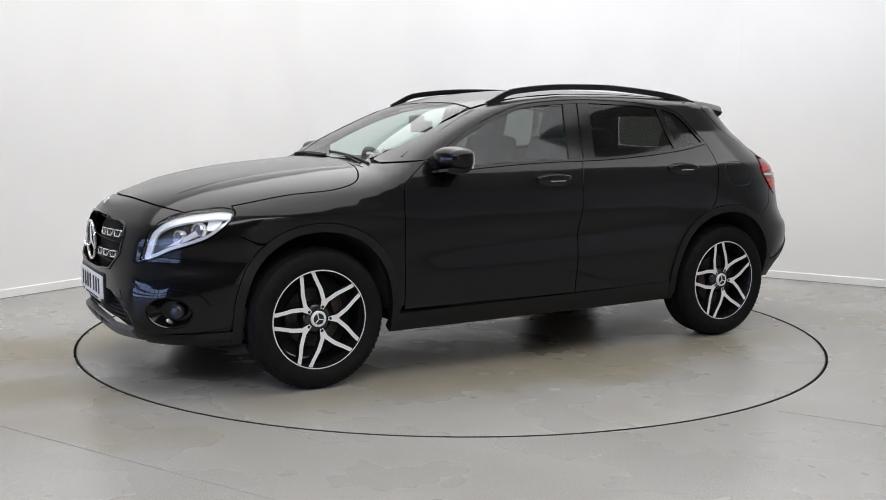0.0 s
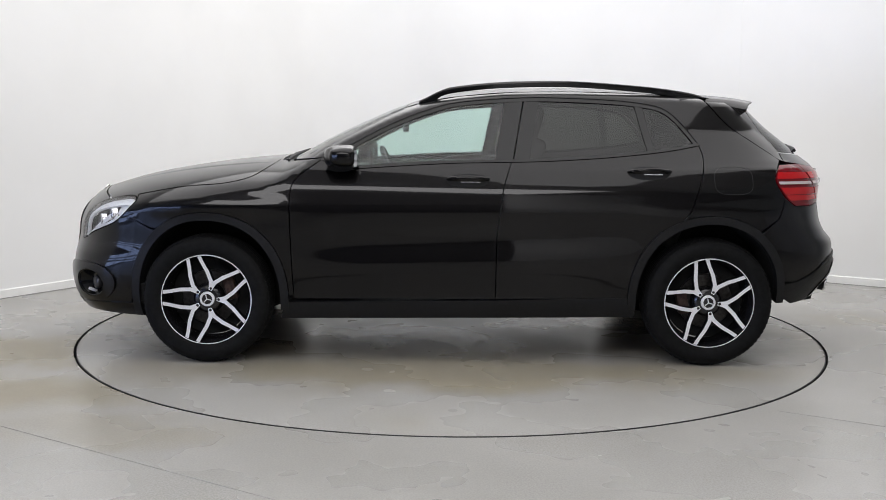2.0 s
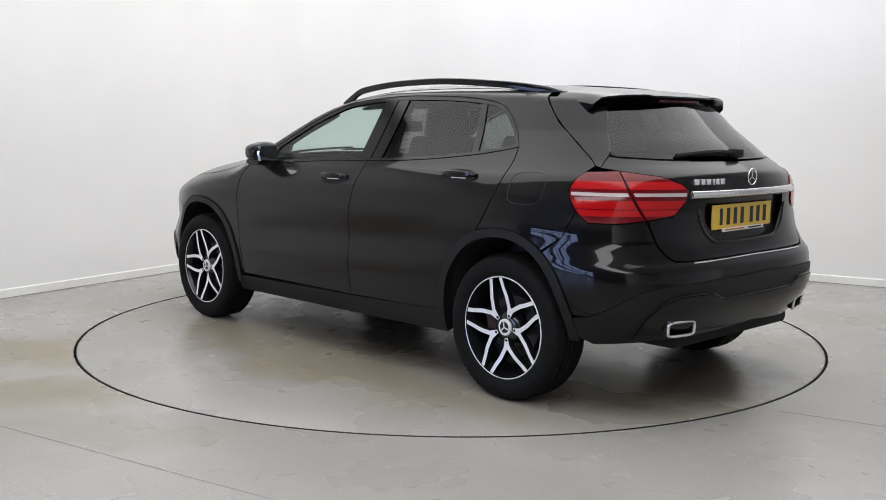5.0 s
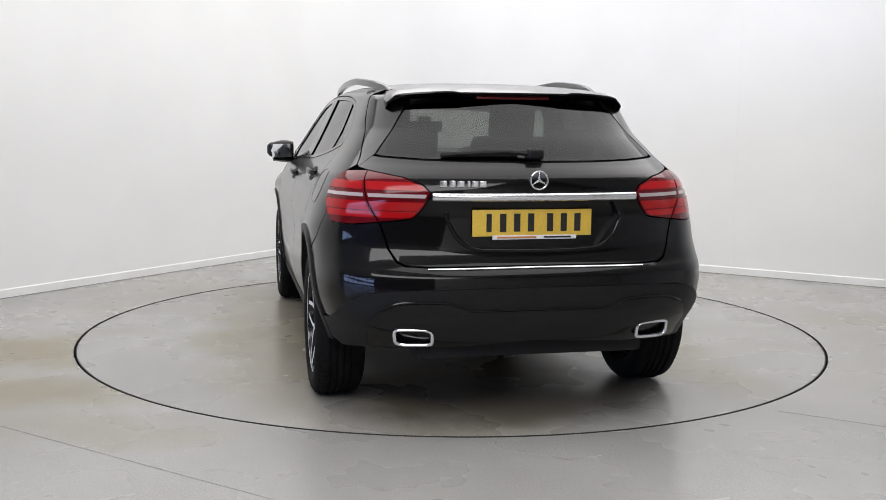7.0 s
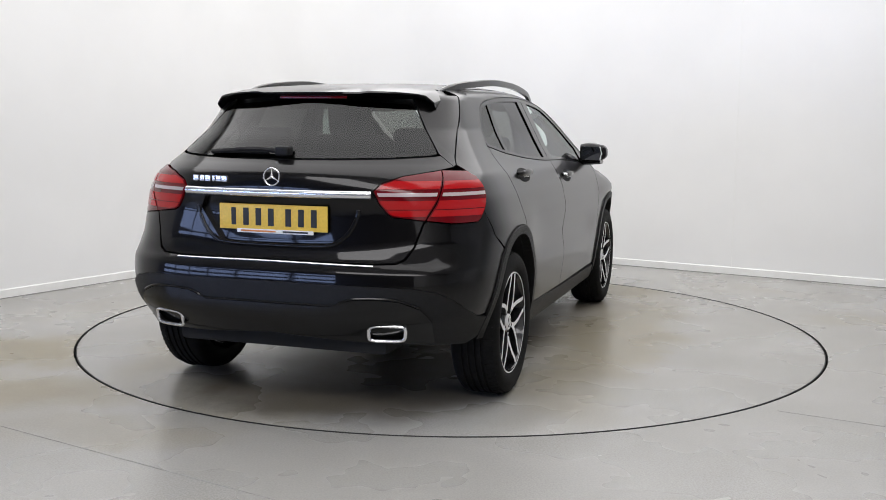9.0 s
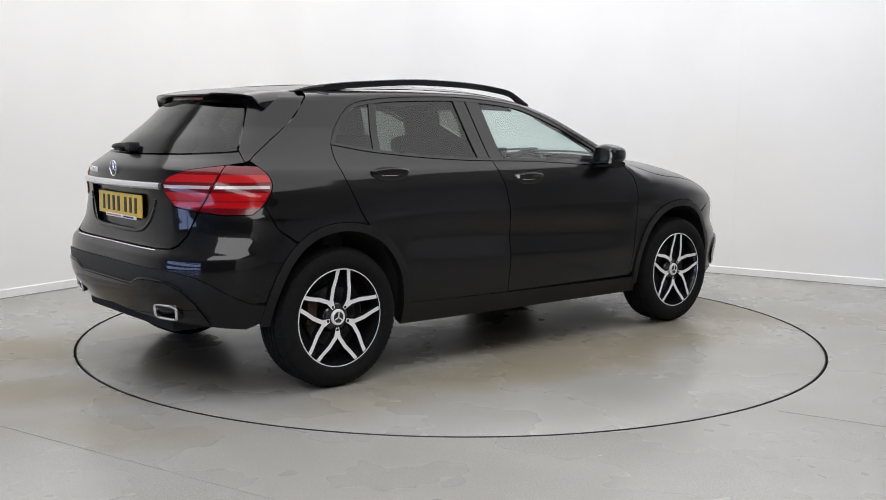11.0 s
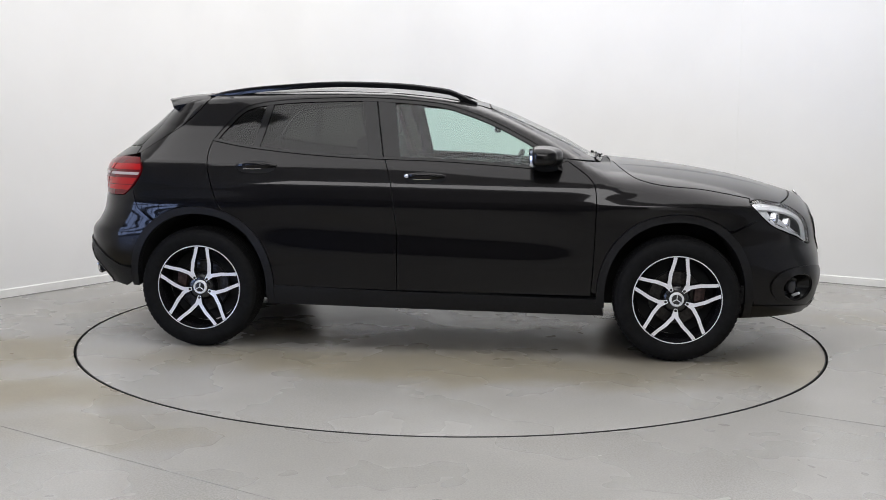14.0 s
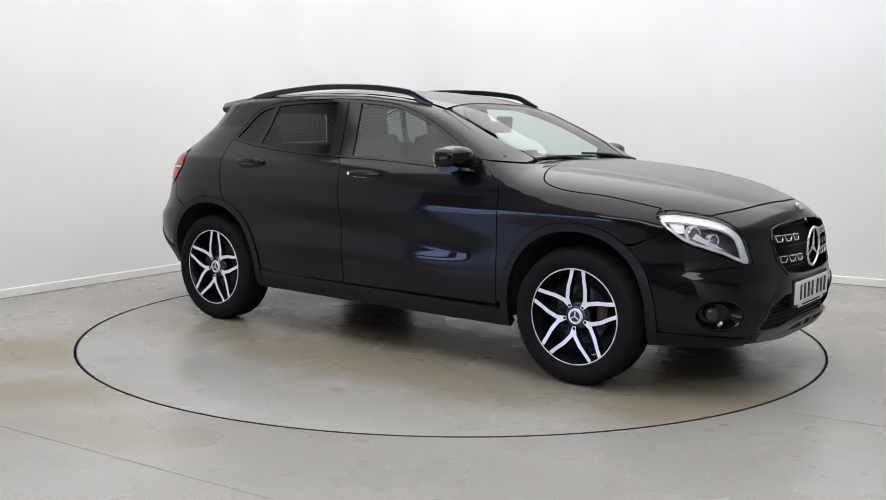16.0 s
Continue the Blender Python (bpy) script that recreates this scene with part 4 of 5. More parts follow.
def emblem(c, r, s, t):
    """A plain chrome ring with three tapering spokes."""
    bm = bmesh.new()
    tube(bm, [(c.x, c.y + r * math.cos(2 * math.pi * k / 40), c.z + r * math.sin(2 * math.pi * k / 40)) for k in range(40)], t * 0.75, 8, closed=True)
    ring = part("emblem", bm, CHROME, CAR, "plain chrome ring emblem with three spokes")
    for k in range(3):
        a = math.pi / 2 + 2 * math.pi * k / 3
        d, n = Vector((0, math.cos(a), math.sin(a))), Vector((0, -math.sin(a), math.cos(a)))
        bm = bmesh.new()
        tip = [bm.verts.new(c + d * r * 0.99 + n * w + Vector((s * x, 0, 0))) for w, x in ((-0.012 * r, 0), (0.0, 0.002), (0.012 * r, 0))]
        base = [bm.verts.new(c + d * r * 0.02 + n * w + Vector((s * x, 0, 0))) for w, x in ((-0.15 * r, 0), (0.0, 0.07 * r), (0.15 * r, 0))]
        mid = [bm.verts.new(c + d * r * 0.22 + n * w + Vector((s * x, 0, 0))) for w, x in ((-0.12 * r, 0), (0.0, 0.06 * r), (0.12 * r, 0))]
        for A, B in ((base, mid), (mid, tip)):
            for j in range(2):
                bm.faces.new((A[j], A[j + 1], B[j + 1], B[j]))
        bm.faces.new((base[0], mid[0], tip[0], tip[2], mid[2], base[2]))
        part("emblem_spoke", bm, CHROME, ring)


build_nose()


def build_headlights():
    bowl = inset(HEAD, 0.004, SA)
    for s in (1, -1):
        def flip(pts):
            return [(s * a, b) for a, b in pts]
        body = skin("headlight", on_nose, flip(bowl), LAMPGREY, CAR, "swept-back headlight with silver light guide", sa=SA, both=False, lift=-0.045, thick=0.01, gap=0)[0]
        # side walls of the housing
        o = on_nose(np.array([a for a, _ in flip(bowl)]), np.array([b for _, b in bowl]))
        bm = bmesh.new()
        ctr = Vector((1.2, 0, 0.75))
        A = [bm.verts.new(tuple(p)) for p in o]
        B = [bm.verts.new(tuple(Vector(p) - (Vector(p) - ctr).normalized() * 0.05)) for p in o]
        for k in range(len(A)):
            bm.faces.new((A[k], A[(k + 1) % len(A)], B[(k + 1) % len(A)], B[k]))
        part("lamp_housing", bm, GLOSS, body, "gloss black lamp housing")
        # silver band running round the outside
        outer, inner = inset(HEAD, 0.008, SA), inset(HEAD, 0.040, SA)
        n = len(HEAD)
        for lo, hi, nm in ((3, 32, "light_guide"), (32, n + 2, "light_guide")):
            idx = [k % n for k in range(lo, hi)]
            wide = inner if lo == 3 else inset(HEAD, 0.022, SA)
            loop = [outer[k] for k in idx] + [wide[k] for k in idx[::-1]]
            skin(nm, on_nose, flip(loop), LAMPSILVER, body, "silver light guide band", sa=SA, both=False, lift=-0.016, thick=0.012, gap=0, step=0.015)
        # brow reflector and projector
        brow = [(52.5, 0.872), (50.0, 0.876), (48.0, 0.868), (48.6, 0.80), (50.6, 0.79), (52.0, 0.83)]
        skin("lamp_reflector", on_nose, flip(brow), LAMPSILVER, body, "silver reflector", sa=SA, both=False, lift=-0.03, thick=0.01, gap=0, step=0.02)
        for (pa, pz, pr) in ((45.2, 0.782, 0.040), (40.0, 0.752, 0.034)):
            c = Vector(on_nose(np.array([s * pa]), np.array([pz]))[0])
            out = (c - Vector((1.2, 0, 0.75))).normalized()
            out = (out + Vector((0.8, 0, 0))).normalized()
            bm = bmesh.new()
            lathe(bm, [(pr, -0.02), (pr, 0.008), (pr - 0.005, 0.012), (pr - 0.010, 0.008)], 24, "z")
            bm.transform(Matrix.Translation(c - out * 0.042) @ out.to_track_quat("Z", "Y").to_matrix().to_4x4())
            part("projector_ring", bm, CHROME, body, "chrome projector ring")
            bm = bmesh.new()
            rings = lathe(bm, [(pr - 0.009, -0.01), (pr - 0.010, 0.0), (pr * 0.5, 0.010), (0.002, 0.013)], 24, "z")
            bm.faces.new(rings[-1])
            bm.transform(Matrix.Translation(c - out * 0.040) @ out.to_track_quat("Z", "Y").to_matrix().to_4x4())
            part("projector_lens", bm, mat("projector_glass", (0.10, 0.12, 0.16), 0.05, coat=1.0), body, "bluish projector lens")
        blade = [(47.5, 0.770), (45.8, 0.800), (43.5, 0.764), (38.0, 0.710), (36.0, 0.700), (41.5, 0.722)]
        skin("lamp_fin", on_nose, flip(blade), LAMPSILVER, body, "silver fin between the projectors", sa=SA, both=False, lift=-0.022, thick=0.006, gap=0, step=0.02)
        skin("headlight_lens", on_nose, flip(inset(HEAD, 0.002, SA)), LENS, body, "clear lens", sa=SA, both=False, lift=0.001, thick=0.003, gap=0, step=0.03)


build_headlights()


# ---- car: tail ----
LIGHT = [(46.5, 1.090), (41.0, 1.079), (35.3, 1.066), (29.8, 1.036), (27.8, 1.005), (29.2, 0.952), (31.6, 0.905), (32.6, 0.895), (40.2, 0.879), (47.0, 0.866)]


def build_tail():
    side = tail_polar(TAIL_SIDE)
    light = LIGHT + side
    gate_low = [(39.7, 0.872), (37.2, 0.771), (34.7, 0.723), (32.5, 0.706), (27.5, 0.702), (0.0, 0.703)]
    gate = [(0.0, 1.130), (20.0, 1.132), (33.3, 1.137), (46.0, 1.147), (49.2, 1.152), (51.6, 1.102)] + LIGHT[:9] + gate_low
    recess = whole([(0.0, 0.966), (21.4, 0.966), (23.4, 0.912), (17.0, 0.776), (13.6, 0.761), (0.0, 0.756)])
    skin("tailgate", on_tail, whole(gate), PAINT, CAR, "black tailgate with a plate recess", holes=(recess,), sa=SA, both=False, step=0.028, thick=0.03)
    skin("plate_recess", on_tail, inset(recess, -0.012, SA), PAINT, CAR, sa=SA, both=False, lift=-0.026, thick=0.006, gap=0)
    # glass, side fins
    glass = [(0.0, 1.136), (20.0, 1.138), (33.0, 1.142), (46.0, 1.152), (48.4, 1.158), (48.6, 1.244), (48.5, 1.32), (47.9, 1.36), (46.0, 1.378), (20.0, 1.395), (0.0, 1.395)]
    skin("rear_window", on_tail, whole(glass), PRIVACY, CAR, "dark privacy-tinted rear window", sa=SA, both=False, lift=-0.002, thick=0.004, gap=0.001, step=0.04)
    edge = [(-1.745, 1.110), (-1.704, 1.141), (-1.60, 1.211), (-1.498, 1.279), (-1.455, 1.318), (-1.425, 1.347), (-1.39, 1.39), (-1.362, 1.424)]
    fin = tail_polar(edge) + [(50.0, 1.424), (49.0, 1.39), (48.9, 1.32), (48.9, 1.244), (48.8, 1.158), (49.4, 1.148), (51.4, 1.104)]
    skin("tailgate_fin", on_tail, fin, PAINT, CAR, "black painted fin beside the rear window", sa=SA, lift=-0.001, step=0.02)
    # bumper: painted upper part
    gate_rev = [(0.0, 0.699), (27.5, 0.698), (32.8, 0.702), (35.0, 0.719), (37.5, 0.770), (40.0, 0.870)]
    arch_r = tail_polar([p for p in REAR_OUT if p[0] < -1.5 and 0.46 < p[1] < 0.735])
    up = gate_rev + [(40.5, 0.877), (47.0, 0.864)] + side[:5] + tail_polar([(-1.70, 0.80)]) + arch_r + [(53.5, 0.462), (49.5, 0.500), (45.0, 0.552), (41.0, 0.588), (35.5, 0.606), (28.0, 0.613), (0.0, 0.617)]
    skin("rear_bumper", on_tail, whole(up), PAINT, CAR, "black painted rear bumper", sa=SA, both=False, step=0.02, thick=0.02, gap=0.0006)
    foot = tail_polar([p for p in REAR_OUT if p[0] < -1.66 and 0.33 < p[1] <= 0.46])
    clad = [(0.0, 0.617), (28.0, 0.613), (35.5, 0.606), (41.0, 0.588), (45.0, 0.552), (49.5, 0.500), (53.5, 0.462)] + foot + [(52.0, 0.335), (43.0, 0.345), (24.0, 0.362), (0.0, 0.388)]
    skin("bumper_cladding", on_tail, whole(clad), PLASTIC, CAR, "matt black plastic lower bumper", sa=SA, both=False, lift=0.008, thick=0.05, gap=0.001, step=0.028)
    val = [(0.0, 0.522), (10.0, 0.522), (17.5, 0.522), (20.0, 0.540), (22.5, 0.555), (28.0, 0.560), (33.0, 0.554), (37.5, 0.522), (40.5, 0.47), (43.0, 0.360), (24.4, 0.370), (0.0, 0.394)]
    skin("diffuser", on_tail, whole(val), GLOSS, CAR, "gloss black diffuser panel", sa=SA, both=False, lift=0.015, thick=0.012, gap=0.002, step=0.028)
    lip = smooth_line([(0.0, 0.526), (10.0, 0.526), (17.5, 0.526), (20.0, 0.543), (22.5, 0.558), (28.0, 0.563), (33.0, 0.557), (37.3, 0.527)], 4)
    lip = [(-a, b) for a, b in lip[::-1]] + lip[1:]
    q = on_tail(np.array([a for a, _ in lip]), np.array([b for _, b in lip]))
    bm = bmesh.new()
    tube(bm, [(p[0] * 1.0045, p[1] * 1.008, p[2]) for p in q], 0.006, 6)
    part("diffuser_lip", bm, GLOSS, CAR)
    # chrome bar, loading strip
    a = np.linspace(-27.4, 27.4, 41)
    q = on_tail(a, np.full_like(a, 0.989))
    bm = bmesh.new()
    tube(bm, [(p[0] - 0.006, p[1], p[2]) for p in q], 0.013, 14, 1.32)
    part("chrome_bar", bm, CHROME, CAR, "polished chrome bar above the plate")
    strip = skin("loading_strip", on_tail, whole([(0.0, 0.697), (27.5, 0.694), (27.5, 0.690), (0.0, 0.693)]), CHROME, CAR, "ribbed loading edge strip", sa=SA, both=False, lift=0.006, thick=0.012, gap=0, step=0.02)[0]
    for k in range(9):
        a = -24 + 6 * k
        p = on_tail(np.array([float(a)]), np.array([0.690]))[0]
        box_part("strip_rib", strip, (0.012, 0, 0.006, 0.014, 0.008, 0.005), CHROME, Matrix.Translation(Vector(p)) @ pose(0, 0, 0, 0, 0, 0), 0.002)
    # lights
    split = [(46.5, 1.090), (44.8, 1.02), (42.8, 0.95), (40.2, 0.879)]
    inner = LIGHT[:9] + split[::-1][1:-1]
    outer = LIGHT[9:] + side + split[:]
    for s in (1, -1):
        def fl(pts):
            return [(s * a, b) for a, b in pts]
        for poly, nm, cut, lb in ((inner, "tail_light", (27.5, 45.5), "red tail light on the tailgate"), (outer, "tail_light", (43.0, 57.0), "red tail light on the quarter panel")):
            ob = skin(nm, on_tail, fl(poly), DEEPRED, CAR, lb, sa=SA, both=False, lift=0.004, thick=0.03, step=0.02)[0]
            zones = [(1.045, 1.012, 0.5), (0.966, 0.930, 0.5), (0.926, 0.898, 0.5)]
            shrink = inset(poly, 0.008, SA)
            for z1, z0, _ in zones:
                row = clip_band(shrink, z0, z1)
                if len(row) > 2:
                    skin("light_band", on_tail, fl(row), REDLENS, ob, "brighter red light band", sa=SA, both=False, lift=0.0065, thick=0.002, gap=0, step=0.02)
            row = clip_band(inset(poly, 0.011, SA), 0.983, 0.997)
            skin("white_strip", on_tail, fl(row), WHITELENS, ob, "clear white strip", sa=SA, both=False, lift=0.007, thick=0.002, gap=0, step=0.02)
    # number plate, emblem, badge bars
    base = float(on_tail(np.array([0.0]), np.array([0.88]))[0][0]) + 0.014
    bm = bmesh.new()
    box(bm, base, 0.015, 0.879, 0.008, 0.524, 0.112, bevel=0.003)
    pl = part("number_plate", bm, YELLOW, CAR, "yellow rear number plate")
    plate_bars(pl, base - 0.005, 0.015, 0.880, -1)
    st = box_part("dealer_strip", pl, (base - 0.002, 0.005, 0.818, 0.006, 0.37, 0.018), WHITEPLATE, bevel=0.002, label="white strip under the plate")
    box_part("dealer_print", st, (base - 0.006, 0.085, 0.818, 0.002, 0.17, 0.007), ORANGEBAR)
    box_part("dealer_print", st, (base - 0.006, -0.095, 0.818, 0.002, 0.12, 0.007), BLACKBAR)
    emblem(Vector((float(on_tail(np.array([0.0]), np.array([1.058]))[0][0]) - 0.008, 0.0, 1.058)), 0.037, -1, 0.005)
    for y, w in ((0.398, 0.030), (0.362, 0.025), (0.328, 0.030), (0.296, 0.012), (0.270, 0.027), (0.238, 0.028)):
        a = rear_yz([(y, 1.043)], 0)[0][0]
        p = on_tail(np.array([a]), np.array([1.043]))[0]
        box_part("badge_bar", CAR, (-0.003, 0, 0, 0.010, w, 0.026), CHROME, Matrix.Translation(Vector(p)) @ pose(0, 0, 0, 0, 0, -a * 0.35), 0.002, "plain chrome badge bar")
    ridge = smooth_line([(0.385, 0.925), (0.375, 0.880), (0.345, 0.825), (0.300, 0.785), (0.245, 0.767), (0.12, 0.762), (0.0, 0.761)], 4)
    ridge = rear_yz(ridge + [(-y, z) for y, z in ridge[::-1][1:]], 0)
    q = on_tail(np.array([a for a, _ in ridge]), np.array([b for _, b in ridge]))
    bm = bmesh.new()
    tube(bm, [(p[0] + 0.004, p[1], p[2]) for p in q], 0.011, 10)
    part("plate_surround", bm, PAINT, CAR, "raised painted crease round the number plate")
    # exhaust tips
    for s in (1, -1):
        xx = np.linspace(-1.5, -2.3, 400)
        sx = xx[np.nonzero(half_width(xx, np.full_like(xx, 0.41)) > 0.53)[0][-1]]
        c = Vector((sx - 0.03, s * 0.529, 0.409))
        loop = []
        for k in range(32):
            t = 2 * math.pi * k / 32
            cy, cz = math.cos(t), math.sin(t)
            loop.append((c.x - 0.01 * cz, c.y + 0.078 * math.copysign(abs(cy) ** 0.45, cy) + s * 0.006 * cz, c.z + 0.034 * math.copysign(abs(cz) ** 0.45, cz)))
        m = pose(0, 0, 0, 0, 0, -s * 13)
        loop = [tuple(c + (m @ (Vector(p) - c))) for p in loop]
        bm = bmesh.new()
        tube(bm, loop, 0.0075, 8, closed=True)
        tip = part("exhaust_tip", bm, CHROME, CAR, "rectangular chrome exhaust trim")
        bm = bmesh.new()
        a = [bm.verts.new(p) for p in loop]
        b = [bm.verts.new((p[0] + 0.06, p[1], p[2])) for p in loop]
        for k in range(32):
            bm.faces.new((a[k], a[(k + 1) % 32], b[(k + 1) % 32], b[k]))
        bm.faces.new(b)
        part("exhaust_bore", bm, DARK, tip, "plain black opening")
    # spoiler
    bm = bmesh.new()
    rows = []
    for k in range(33):
        u = -1 + 2 * k / 32
        y = 0.562 * u
        f = abs(u)
        front = -1.452 + 0.085 * f**2.5
        tipx = -1.722 + 0.125 * f**3
        zt = 1.430 - 0.022 * f**4 + (0.006 if f > 0.46 else 0.0)
        z0 = float(on_top(np.array([front]), np.array([min(abs(y), 0.56)]))[0][2]) + 0.001
        if f > 0.93:
            z0 -= 0.03 * (f - 0.93) / 0.07
            zt -= 0.030 * (f - 0.93) / 0.07
        pr = []
        for j in range(7):
            t = j / 6
            pr.append((front + (tipx - front) * t, z0 + (zt - z0) * t + 0.006 * math.sin(math.pi * t)))
        g = max(0.0, (f - 0.86) / 0.14)
        pr += [(tipx - 0.002, zt - 0.007), (tipx + 0.012, zt - 0.014 - 0.006 * g), (tipx + 0.09, zt - 0.028 - 0.034 * g), (front - 0.16, zt - 0.075 - 0.020 * g), (front - 0.02, z0 - 0.05 - 0.04 * g)]
        rows.append([bm.verts.new((x, y, z)) for x, z in pr])
    for a, b in zip(rows, rows[1:]):
        for k in range(len(a)):
            bm.faces.new((a[k], a[(k + 1) % len(a)], b[(k + 1) % len(a)], b[k]))
    bm.faces.new(rows[0])
    bm.faces.new(rows[-1])
    sp = part("roof_spoiler", bm, PAINT, CAR, "black roof spoiler over the rear window")
    box_part("brake_light", sp, (-1.689, 0, 1.407, 0.012, 0.34, 0.012), DEEPRED, bevel=0.003, label="slim red high-level brake light")
    # rear wiper
    bm = bmesh.new()
    pts = [(a, z) for a, z in ((0.5, 1.165), (8.0, 1.172), (15.0, 1.170), (22.0, 1.163), (28.0, 1.156))]
    q = on_tail(np.array([a for a, _ in pts]), np.array([z for _, z in pts]))
    tube(bm, [(p[0] - 0.030 + 0.018 * k / 4, p[1], p[2]) for k, p in enumerate(q)], 0.011, 6)
    wp = part("rear_wiper", bm, PLASTIC, CAR, "black rear wiper")
    bm = bmesh.new()
    a = np.linspace(5, 28, 8)
    q = on_tail(a, np.full_like(a, 1.158))
    tube(bm, [(p[0] - 0.014, p[1], p[2]) for p in q], 0.007, 6)
    part("wiper_blade", bm, RUBBER, wp)
    bm = bmesh.new()
    p = on_tail(np.array([0.0]), np.array([1.165]))[0]
    box(bm, p[0] - 0.022, p[1] - 0.01, p[2], 0.055, 0.07, 0.045, bevel=0.014, seg=3)
    part("wiper_hub", bm, PLASTIC, wp)
    # fuel flap outline
    loop = []
    for k in range(36):
        t = 2 * math.pi * k / 36
        c, s = math.cos(t), math.sin(t)
        loop.append((-1.460 + 0.103 * math.copysign(abs(c) ** 0.6, c), 1.003 + 0.072 * math.copysign(abs(s) ** 0.6, s)))
    q = on_side(np.array([a for a, _ in loop]), np.array([b for _, b in loop]))
    bm = bmesh.new()
    tube(bm, [tuple(p) for p in q], 0.0016, 5, closed=True)
    part("fuel_flap_seam", bm, SEAL, CAR)


def clip_band(poly, z0, z1):
    """The part of an outline between two heights."""
    for sign, lim in ((1, z0), (-1, z1)):
        out = []
        n = len(poly)
        for i in range(n):
            p, q = poly[i], poly[(i + 1) % n]
            dp, dq = sign * (p[1] - lim), sign * (q[1] - lim)
            if dp >= 0:
                out.append(p)
            if dp * dq < 0:
                t = dp / (dp - dq)
                out.append((p[0] + (q[0] - p[0]) * t, lim))
        poly = out
    return poly


build_tail()


# ---- car: wheels ----
def build_wheel():
    """One wheel, its outer face towards +y, the hub at the origin."""
    bm = bmesh.new()
    lathe(bm, [(0.243, 0.0), (0.2435, 0.004), (0.241, 0.007), (0.2378, 0.006)], 64, m_index=1)
    lathe(bm, [(0.2378, 0.006), (0.235, -0.004), (0.222, -0.03), (0.212, -0.12), (0.222, -0.19), (0.243, -0.205), (0.243, 0.0)], 64)
    w = part("wheel", bm, [RIMBLACK, ALLOY], None, "black alloy wheel with machined faces")
    # tyre: sidewall, shoulders, tread with four grooves
    bm = bmesh.new()
    prof = [(0.236, -0.01), (0.244, 0.004), (0.252, 0.010), (0.275, 0.018), (0.300, 0.019), (0.318, 0.014), (0.330, 0.004), (0.338, -0.008), (0.3425, -0.022)]
    for g in (-0.050, -0.080, -0.112, -0.142):
        prof += [(0.3455, g + 0.012), (0.3455, g + 0.006), (0.338, g + 0.004), (0.338, g - 0.004), (0.3455, g - 0.006)]
    prof += [(0.3425, -0.172), (0.338, -0.186), (0.325, -0.20), (0.30, -0.212), (0.26, -0.205), (0.24, -0.19)]
    lathe(bm, prof, 96)
    ty = part("tyre", bm, RUBBER, w, "black rubber tyre with grooved tread")
    # tread sipes on the shoulder
    bm = bmesh.new()
    for k in range(72):
        t = 2 * math.pi * k / 72
        m = Matrix.Rotation(-t, 4, "Y")
        box(bm, 0, 0, 0, 0.010, 0.040, 0.0175, m @ Matrix.Translation((0.3378, -0.019, 0)) @ pose(0, 0, 0, 0, 0, 18))
    tagged(part("tread_shoulder", bm, RUBBER, w), kind="stuff")
    # five V spokes
    up = [(0.052, 0.0), (0.10, 6.0), (0.15, 17.5), (0.195, 25.0), (0.237, 28.6)]
    half_w = [0.0085, 0.0105, 0.0100, 0.0092, 0.0100]
    for k in range(5):
        a0 = -90 + 72 * k
        bm = bmesh.new()
        for s in (1, -1):
            fr, bk, faces = [], [], []
            for (r, a), hw in zip(up, half_w):
                t = math.radians(a0 + s * a)
                c = Vector((r * math.cos(t), 0, r * math.sin(t)))
                i = up.index((r, a))
                r2, a2 = up[min(i + 1, 4)]
                r1, a1 = up[max(i - 1, 0)]
                d = Vector((r2 * math.cos(math.radians(a0 + s * a2)) - r1 * math.cos(math.radians(a0 + s * a1)), 0, r2 * math.sin(math.radians(a0 + s * a2)) - r1 * math.sin(math.radians(a0 + s * a1)))).normalized()
                n = Vector((-d.z, 0, d.x))
                y = 0.001 - 0.022 * (1 - (r / 0.237)) ** 1.3
                fr.append([bm.verts.new(c + n * hw + Vector((0, y, 0))), bm.verts.new(c - n * hw + Vector((0, y, 0)))])
                bk.append([bm.verts.new(c + n * (hw + 0.004) + Vector((0, y - 0.03, 0))), bm.verts.new(c - n * (hw + 0.004) + Vector((0, y - 0.03, 0)))])
            for i in range(4):
                f = bm.faces.new((fr[i][0], fr[i][1], fr[i + 1][1], fr[i + 1][0]))
                f.material_index = 1
                for j in (0, 1):
                    bm.faces.new((fr[i][j], fr[i + 1][j], bk[i + 1][j], bk[i][j]))
                bm.faces.new((bk[i][0], bk[i + 1][0], bk[i + 1][1], bk[i][1]))
            bm.faces.new((fr[0][0], fr[0][1], bk[0][1], bk[0][0]))
            bm.faces.new((fr[4][0], fr[4][1], bk[4][1], bk[4][0]))
        part("spoke", bm, [RIMBLACK, ALLOY], w, "V-shaped spoke with machined silver face")
    # hub, bolts, cap
    bm = bmesh.new()
    rings = lathe(bm, [(0.085, -0.10), (0.080, -0.05), (0.072, -0.032), (0.058, -0.024), (0.046, -0.022)], 40)
    bm.faces.new(rings[-1])
    part("hub", bm, RIMBLACK, w)
    bm = bmesh.new()
    rings = lathe(bm, [(0.040, -0.022), (0.040, -0.015), (0.036, -0.011), (0.028, -0.011), (0.027, -0.013), (0.002, -0.012)], 32)
    bm.faces.new(rings[-1])
    for f in bm.faces:
        r = sum(math.hypot(v.co.x, v.co.z) for v in f.verts) / len(f.verts)
        f.material_index = 1 if r < 0.0275 else 0
    cap = part("hub_cap", bm, [ALLOY, RIMBLACK], w, "silver hub cap with three-spoke mark")
